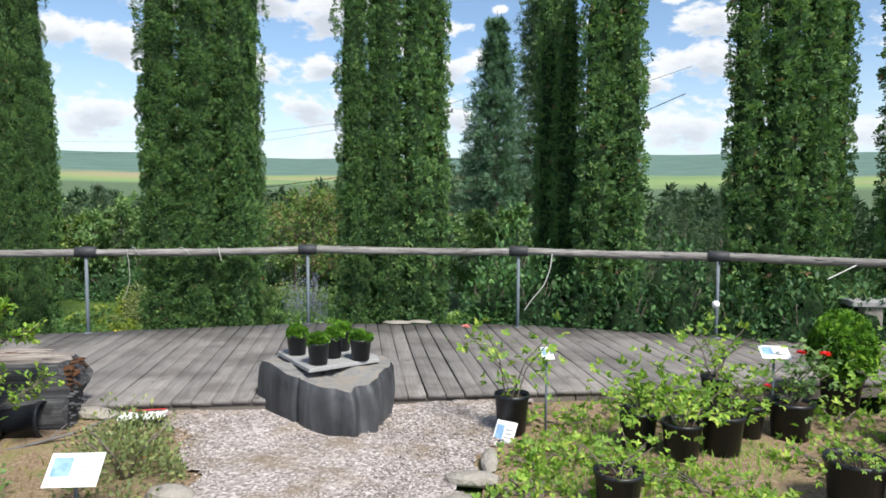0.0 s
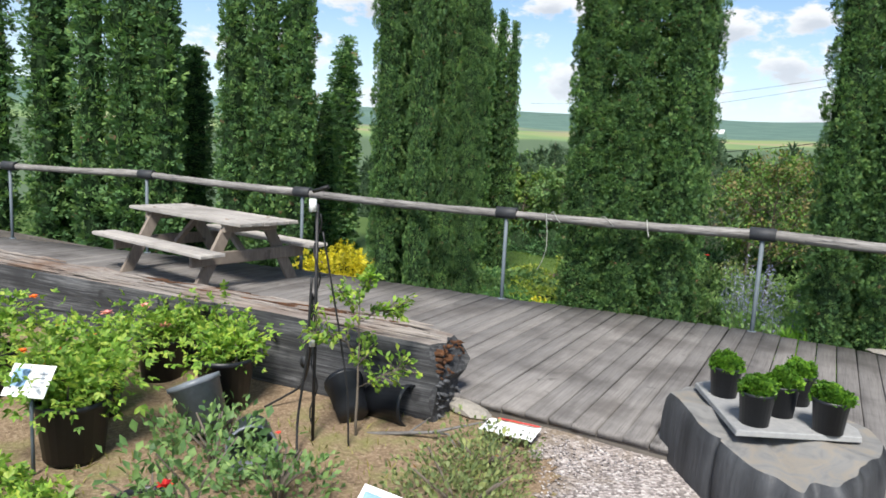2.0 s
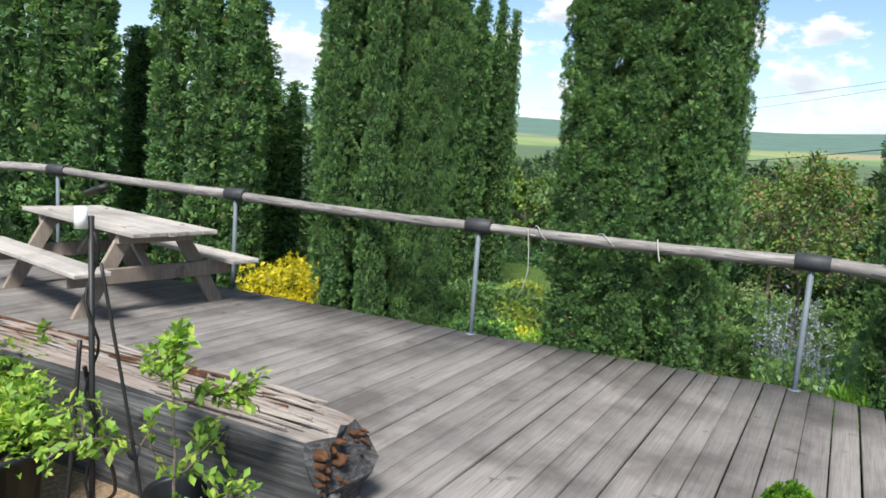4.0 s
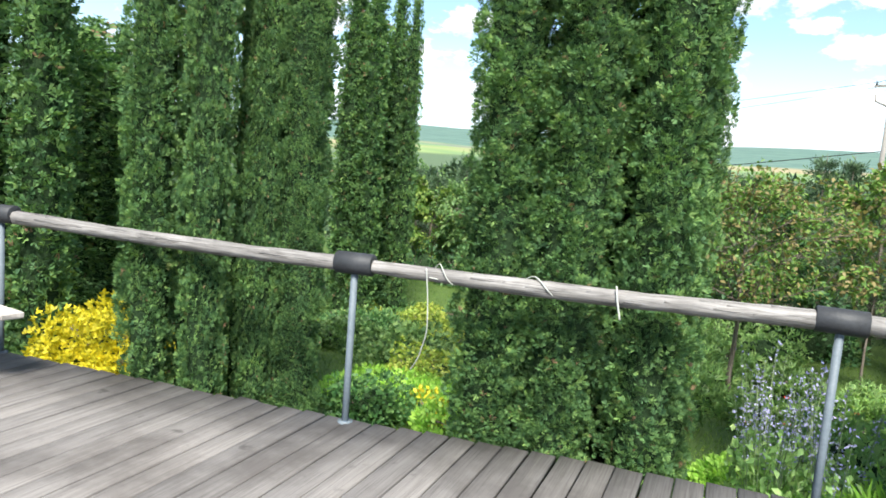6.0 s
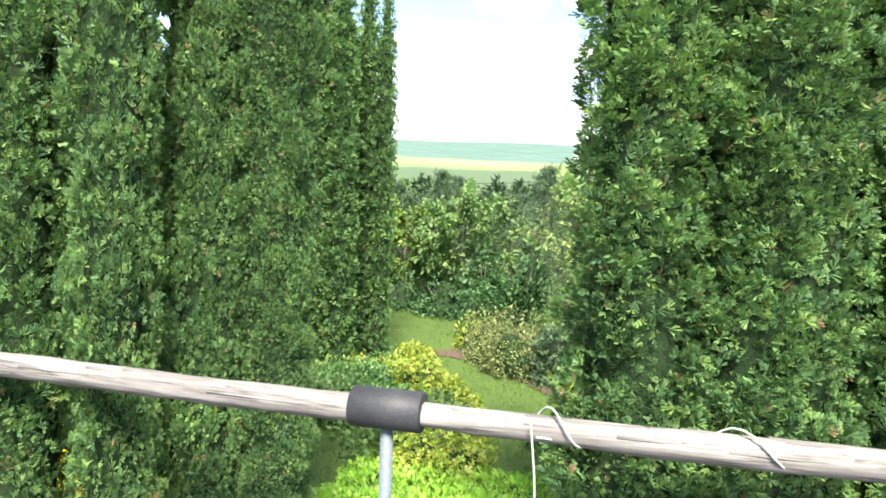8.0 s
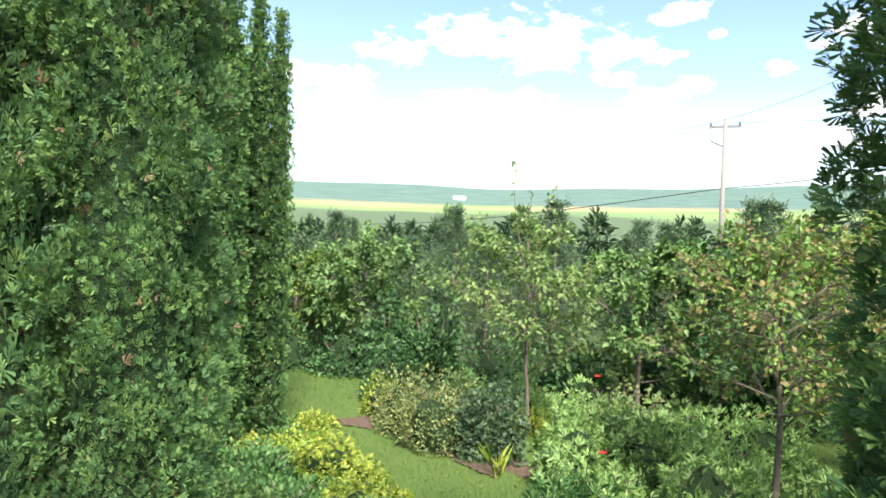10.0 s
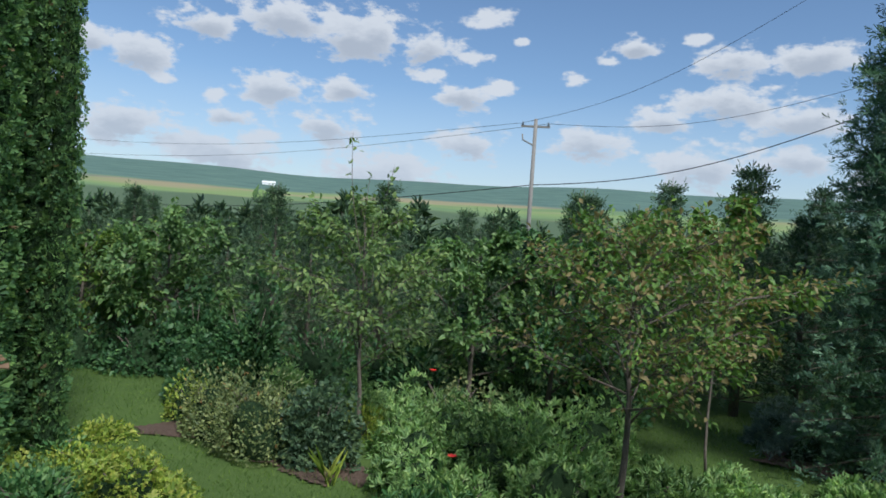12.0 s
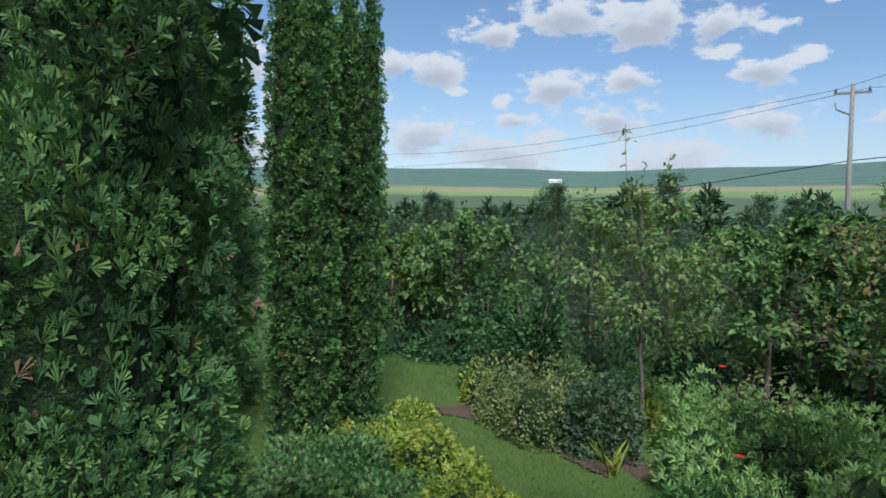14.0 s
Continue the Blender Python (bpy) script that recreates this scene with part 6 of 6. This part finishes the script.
blade_clump(land_at(-6.05, 14.5), 12, 0.48, 4, "upright pale green iris blades at the bed's edge")
blade_clump(land_at(-5.3, 13.0), 9, 0.4, 5, "upright pale green iris blades at the bed's edge")

# ---- young trees on the lawn ----
sapling = leaf_tree("young_tree", land_at(-6.25, 16.35), 3.2, 1.3, 3, 0.09, SAPLING_LEAF, "slender young tree with drooping yellow-green leaves", 3, trunk=0.038, limbs=15, first=0.28, droop=0.5)


def whips(tree, tips, seed):
    """Long thin leading shoots with a few hanging leaves, above a young tree's crown."""
    r = np.random.default_rng(seed)
    for x, y, z in tips:
        s = np.linspace(0, 1, 9)
        line = np.stack([x * s + 0.03 * np.sin(7 * s + x), y * s + 0.03 * np.cos(6 * s), 1.7 + (z - 1.7) * s], 1)
        piece("shoot", *tube(line, np.linspace(0.010, 0.003, 9), 5), BARK, tree)
        n = 24
        k = r.uniform(0.3, 1.0, n)
        p = np.stack([np.interp(k, s, line[:, i]) for i in range(3)], 1) + r.normal(0, 0.05, (n, 3))
        piece("shoot_leaves", *scatter(FOLD, p, r.normal(0, 0.8, (n, 3)) - np.array([0, 0, 0.25]), r.normal(0, 0.5, (n, 3)) + np.array([0, 0, 1.0]), 0.095 * r.uniform(0.7, 1.2, n)), SAPLING_LEAF, tree)


whips(sapling, [(-0.30, -0.1, 4.25), (0.26, 0.1, 3.85), (-0.10, 0.2, 3.7)], 4)
leaf_tree("rusty_tree", land_at(-2.92, 13.9), 2.85, 1.4, 3, 0.066, AUTUMN_LEAF, "small spreading tree with green and rust leaves", 9, trunk=0.042, limbs=26, first=0.36, droop=0.5)
leaf_tree("rusty_tree", land_at(-1.6, 16.2), 3.4, 1.2, 3, 0.095, AUTUMN_LEAF, "small spreading tree with green and rust leaves", 10, trunk=0.022, limbs=16, first=0.36, droop=0.4)
leaf_tree("broadleaf_tree", land_at(-4.9, 18.2), 2.9, 1.2, 4, 0.12, GREEN_LEAF, "leafy green young broadleaf tree", 11, trunk=0.05, limbs=14, first=0.2, droop=0.4)
leaf_tree("broadleaf_tree", land_at(-3.6, 18.6), 2.8, 1.3, 4, 0.13, DARK_LEAF, "leafy dark green young broadleaf tree", 12, trunk=0.05, limbs=14, first=0.12, droop=0.4)
leaf_tree("broadleaf_tree", land_at(-11.6, 20.4), 2.75, 1.6, 4, 0.13, GREEN_LEAF, "broad green vine-like maple at the wood's edge", 13, trunk=0.06, limbs=20, first=0.1, droop=0.6)
leaf_tree("broadleaf_tree", land_at(-13.6, 20.6), 2.6, 1.5, 4, 0.13, APPLE_LEAF, "broad green vine-like maple at the wood's edge", 14, trunk=0.06, limbs=18, first=0.1, droop=0.6)
leaf_tree("broadleaf_tree", land_at(1.1, 12.6), 2.4, 1.0, 4, 0.11, GREEN_LEAF, "leafy green small tree behind the deck", 17, trunk=0.045, limbs=14, first=0.15, droop=0.4)
shrub("dark_shrub", land_at(-8.65, 18.1), (0.72, 0.62, 2.1), 3600, 0.10, DARK_LEAF, "tall dense dark green leafy shrub at the lawn's end", "shrub", FOLD, 87, rough=0.34)
shrub("dark_yew", land_at(-10.3, 19.4), (0.7, 0.6, 1.9), 2200, 0.10, DARK_LEAF, "dense dark shrub at the lawn's end", "yew", COARSE, 88)

# brush in the darkest leaf colour, which paints the shade under the pines
for i, (x, y, rx, h) in enumerate([(-14.6, 19.4, 1.0, 0.9), (-12.9, 19.3, 1.0, 0.8), (-11.3, 19.2, 0.9, 0.9), (-9.7, 19.6, 0.9, 1.1), (-7.6, 19.2, 0.9, 1.2), (-6.1, 19.1, 0.9, 1.1), (-4.4, 19.3, 0.9, 1.3), (-2.7, 19.0, 0.9, 1.3), (-5.6, 18.2, 0.7, 0.9)]):
    shrub("dark_shrub", land_at(x, y), (rx, rx * 0.7, h), 1100, 0.10, DARK_LEAF, "dense brush at the foot of the pines, coloured dark for the shade there", seed=400 + i, group="brush below the pines", rough=0.3, low=0.3)

# ---- conifers ----
conifer("feathery_spruce", land_at(0.80, 16.6), "feathery blue-green spruce with drooping branches", SPRUCE, 21, height=7.6, spread=1.45, whorls=36, per_whorl=6, tufts=56, size=0.15, droop=-0.18, loose=0.075, shape=fan(7, 0.042, 5, 60))
conifer("tall_spruce", land_at(1.9, 18.6), "tall dark green spruce with feathery branches", NEEDLE, 22, height=9.6, spread=2.0, whorls=38, per_whorl=8, tufts=40, size=0.16, droop=-0.05, loose=0.08, shape=fan(7, 0.042, 6, 60))
for i, (x, y, rx, h) in enumerate([(0.55, 17.9, 0.8, 0.75), (1.35, 17.0, 0.7, 0.7), (0.0, 18.4, 0.5, 0.5)]):
    shrub("blue_spruce_shrub", land_at(x, y), (rx, rx * 0.85, h), 1500, 0.11, BLUE_NEEDLE, "low spreading silver-blue spruce in mulch", "shrub", TUFT, 150 + i, rough=0.3)


def woods():
    """Young pines beyond the lawn: the nearest are trees of their own, the rest one far wood."""
    r = np.random.default_rng(77)
    kinds = [dict(height=4.2, spread=1.25, whorls=15, per_whorl=7, tufts=18, size=0.16, droop=0.25, shape=fan(4, 0.05, 9, 60)), dict(height=3.6, spread=1.3, whorls=13, per_whorl=7, tufts=18, size=0.16, droop=0.3, shape=fan(4, 0.05, 10, 60))]
    models = [conifer("young_pine", (0, 0, 0), "dense dark green young pine in the plantation", NEEDLE, 60 + i, "young pines", **k) for i, k in enumerate(kinds)]
    rows = []
    for x in np.arange(-19, 9, 1.55):
        for row in range(3):
            px, py = x + r.uniform(-0.5, 0.5) + 0.4 * row, 20.6 + 1.9 * row + r.uniform(-0.5, 0.5) - 0.02 * x + max(0, -x - 9) * 0.12
            rows.append((px, py))
    for i, (x, y) in enumerate(rows):
        if -12.8 < x < -10.4 and y < 21:
            continue
        tall = r.uniform(0.78, 0.96) * (1.2 if -4.5 < x < 2.5 else 1.0)
        copy_thing(models[i % 2], pose(*land_at(x, y), 0, 0, r.uniform(0, 360)) @ Matrix.Diagonal((tall, tall, tall, 1)))
    for src in models:
        for o in (*src.children_recursive, src):
            bpy.data.objects.remove(o)
    sprig = lobes((-30, 30), 1.0, 0.07, 0.2)
    small = [conifer_arrays(3.4, 1.4, 9, 5, 6, 0.38, 90 + i, 0.25, sprig)[1] for i in range(4)]
    round_tree = []
    for i in range(3):
        p, d, q = lump_surface(150, (2.0, 2.0, 4.2), 300 + i, 0.3, 0.1)
        round_tree.append(scatter(LEAF, p, d + q.normal(0, 0.5, d.shape), d + np.array([0, 0, 0.5]), 1.3))
    parts, broad = [], []
    for _ in range(170):
        y = 27 + 60 * r.uniform(0, 1) ** 2.0
        x = r.uniform(-0.95, 0.72) * (y + 8) - 4
        k = r.uniform(0.95, 1.2) * (1 + 0.023 * (y - 27))
        a = r.uniform(0, 6.28)
        v, t = small[r.integers(4)]
        c, s = math.cos(a) * k, math.sin(a) * k
        turned = np.stack([v[:, 0] * c - v[:, 1] * s, v[:, 0] * s + v[:, 1] * c, v[:, 2] * k], 1)
        parts.append((turned + np.array(land_at(x, y)), t))
    for _ in range(330):
        y = 70 + 260 * r.uniform(0, 1) ** 1.4
        x = r.uniform(-1.0, 0.8) * y - 4
        v, t = round_tree[r.integers(3)]
        k = r.uniform(0.9, 1.7)
        broad.append((v * k + np.array(land_at(x, y)), t))
    tagged(piece("pine_wood", *join(parts), NEEDLE), "dark young pine plantation beyond the garden", "woods", kind="stuff")
    tagged(piece("broadleaf_wood", *join(broad), GREEN_LEAF), "green broadleaf woods filling the valley", "woods", kind="stuff")


woods()


# ---- utility pole, wires, barn ----
WIRES = (((-48.8, 67.3, 7.8), (7.7, 39.2, 12.7)), ((-48.8, 67.3, 6.4), (10.7, 44.5, 10.1)), ((-48.6, 67.5, 1.9), (11.1, 44.3, 8.4)))


def utility_pole():
    x, y = -4.72, 47.9
    z0 = land_at(x, y)[2]
    pole = thing("utility_pole", (x, y, z0), label="tall grey wooden utility pole with a crossarm", category="utility pole")
    top = 8.35 - z0
    piece("pole", *tube([(0, 0, -0.5), (0, 0, top)], [0.16, 0.11], 10), POLE_WOOD, pole)
    part("crossarm", box((1.7, 0.10, 0.12), pose(0, 0, top - 0.45)), POLE_WOOD, pole)
    for dx in (-0.75, 0.0, 0.75):
        piece("insulator", *tube([(dx, 0, top - 0.40), (dx, 0, top - 0.18)], [0.07, 0.04], 8), STEEL, pole)
    piece("switch_arm", *tube([(0, 0, top - 1.6), (-0.7, 0, top - 1.25), (-0.75, 0, top - 0.9)], 0.05, 6), POLE_WOOD, pole)
    for dx, h, ends in ((-0.75, 8.1, WIRES[0]), (0.75, 8.1, WIRES[1]), (0.0, 4.45, WIRES[2])):
        for ex, ey, ez in ends:
            s = np.linspace(0, 1, 24)
            line = np.stack([x + dx + (ex - x) * s, y + (ey - y) * s, h + (ez - h) * s - 0.9 * np.sin(np.pi * s)], 1)
            tagged(piece("power_line", *tube(line, 0.012 if h > 5 else 0.027, 5), BLACK_CABLE), "dark power line strung from the utility pole", "power line")


utility_pole()


def barn():
    x, y, z = land_at(-372.0, 880.0)
    ob = thing("barn", (x, y, z), 20, label="long white barn on a far field", category="barn")
    part("wall", box((17, 7, 3.4), pose(0, 0, 1.2)), BARN_WHITE, ob)
    bm = bmesh.new()
    pts = [(-9, -4, 2.7), (9, -4, 2.7), (9, 0, 5.0), (-9, 0, 5.0), (-9, 4, 2.7), (9, 4, 2.7)]
    v = [bm.verts.new(p) for p in pts]
    for f in ((0, 1, 2, 3), (3, 2, 5, 4), (0, 3, 4), (1, 5, 2)):
        bm.faces.new([v[i] for i in f])
    part("roof", bm, BARN_WHITE, ob)


barn()

# ---- mulch beds, grass, pebbles, leaf litter ----
sheet("mulch_bed", [(-9.15, 16.1), (-8.8, 15.6), (-7.6, 15.2), (-6.6, 14.7), (-6.0, 14.3), (-5.5, 14.7), (-6.2, 15.8), (-7.5, 16.6), (-9.0, 16.9)], 0.014, MULCH, "brown mulch under the flower bed", "mulch", step=0.06, rag=0.14, seed=8)
sheet("mulch_bed_far", [(-0.7, 17.4), (0.6, 16.2), (2.4, 16.2), (2.6, 18.6), (0.2, 19.4)], 0.03, MULCH, "brown mulch under the blue spruces", "mulch", step=0.06, rag=0.12, seed=9)


def grass_over(name, count, region, tall, material, label, seed, keep):
    r = np.random.default_rng(seed)
    x = r.uniform(region[0], region[1], count)
    y = r.uniform(region[2], region[3], count)
    ok = keep(x, y)
    x, y = x[ok], y[ok]
    pos = np.stack([x, y, land(x, y) + 0.015], 1)
    n = len(x)
    d = r.normal(0, 0.45, (n, 3)) + np.array([0, 0, 1.0])
    tagged(piece(name, *scatter((BLADE[0] * np.array([1.3, 1, 1]), BLADE[1]), pos, d, r.normal(0, 1, (n, 3)), tall * r.uniform(0.5, 1.3, n)), material), label, "grass", kind="stuff")


def outside(x, y):
    w, s = -UY * x + UX * y, UX * x + UY * y
    return w - np.interp(s, [-14, -9, -4.3, -1.6, 0.9, 3.5, 5.6, 9], [5.2, 6.3, 7.5, 7.8, 8.1, 7.8, 7.0, 6.3]) > 0.25


def in_bed(x, y):
    return (y > 14.72 - 0.33 * (x + 5.9)) & (y < 16.9) & (x > -9.4) & (x < -5.6)


grass_over("lawn_grass", 80000, (-12.5, 3.5, 8.0, 20.5), 0.05, GRASS, "short bright green lawn grass", 1, lambda x, y: outside(x, y) & ~in_bed(x, y))
grass_over("weeds", 2600, (-4.5, -0.2, 1.2, 4.6), 0.07, DRY_GRASS, "thin dry grass and moss on the soil", 2, lambda x, y: (x < -0.5 - 0.3 * (y - 3.5)) & (np.sin(3.1 * x + 1.0) + np.sin(2.3 * y) + np.sin(1.7 * x - 2.9 * y) > 0.2))
grass_over("weeds", 14000, (1.6, 6.0, 2.5, 5.6), 0.07, FRESH_GRASS, "thin green weeds on the soil", 3, lambda x, y: (np.sin(2.7 * x + 1.0) + np.sin(3.3 * y) + np.sin(1.9 * x - 2.1 * y) > 0.0) & (-UY * x + UX * y < 4.7))


def pebbles():
    r = np.random.default_rng(6)
    n = 9000
    y = r.uniform(1.6, 4.9, n)
    left, right = np.interp(y, [0.5, 3.6, 4.66], [0.55, -0.3, -1.1]), np.interp(y, [0.5, 3.7, 4.9], [2.35, 1.25, 1.55])
    x = left + (right - left) * r.uniform(0, 1, n)
    ok = -UY * x + UX * y < 4.74
    x, y = x[ok], y[ok]
    n = len(x)
    s = r.uniform(0.005, 0.011, n)
    octa = np.array([(1, 0, 0), (0, 1, 0), (-1, 0, 0), (0, -1, 0), (0, 0, 0.7), (0, 0, -0.5)], dtype=float)
    tri = np.array([(0, 1, 4), (1, 2, 4), (2, 3, 4), (3, 0, 4), (1, 0, 5), (2, 1, 5), (3, 2, 5), (0, 3, 5)])
    v = octa[None] * s[:, None, None] * r.uniform(0.6, 1.3, (n, 6, 1)) + np.stack([x, y, land(x, y) + 0.052], 1)[:, None]
    t = tri[None] + (np.arange(n) * 6)[:, None, None]
    p = Paint("pebble_stone", 0.85, spec=0.3)
    p.colour(p.ramp(p.island(), (0.0, (0.15, 0.13, 0.125)), (0.5, (0.33, 0.29, 0.28)), (1.0, (0.52, 0.48, 0.47))))
    tagged(piece("pebbles", v.reshape(-1, 3), t.reshape(-1, 3), p.mat), "loose pale pink and grey gravel stones", "gravel", kind="stuff")


pebbles()


# ---- deck, board by board ----
def build_deck():
    deck = tagged(thing("deck", label="weathered grey board deck with a curved outer edge", category="deck"), kind="structure")
    deck.matrix_basis = pose(0, 0, 0, 0, 0, 14.6)
    r = np.random.default_rng(11)
    pitch, width, thick, c = 0.1535, 0.1462, 0.038, 0.005
    s = 0.925 + pitch / 2 - 90 * pitch
    while s < 11.0:
        inner = 4.80 if s > -1.3 else 4.66 + 0.05 * (s + 1.3)
        outer = deck_outer(s) + r.uniform(-0.01, 0.02)
        h, w = 0.0 + r.normal(0, 0.0018), width / 2 + r.normal(0, 0.0012)
        ring = [(-w, h - thick), (w, h - thick), (w, h - c), (w - c, h), (-w + c, h), (-w, h - c)]
        n = 5
        ys = np.linspace(inner, outer, n)
        bow = r.normal(0, 0.0022, n)
        v = [(x + bow[i], y, z + 0.5 * bow[i]) for i, y in enumerate(ys) for x, z in ring]
        q = [(i * 6 + j, i * 6 + (j + 1) % 6, (i + 1) * 6 + (j + 1) % 6, (i + 1) * 6 + j) for i in range(n - 1) for j in range(6)]
        tri = [t for f in q for t in ((f[0], f[1], f[2]), (f[0], f[2], f[3]))]
        for b in (0, (n - 1) * 6):
            tri += [(b, b + j, b + j + 1) if b else (b, b + j + 1, b + j) for j in range(1, 5)]
        board = piece("board", np.array(v) - np.array([0, inner, 0]), tri, DECK_WOOD, deck)
        board.location = (s, inner, 0)
        s += pitch
    for a, b in ((-1.3, 3.4), (3.41, 8.2)):
        f = part("fascia", box((b - a, 0.045, 0.11), None, 0.004), wood_along, deck, "weathered edge board")
        f.location = ((a + b) / 2, 4.838, -0.094)
    for w in (5.2, 6.2, 7.2):
        f = part("joist", box((23, 0.05, 0.14), None), wood_along, deck)
        f.location = (-1.0, w if w < 7 else 6.9, -0.115)


wood_along = wood("weathered_edge_wood", (0.22, 0.20, 0.18), (0.14, 0.125, 0.112), (0.06, 0.053, 0.05), (1.2, 30, 30))
build_deck()
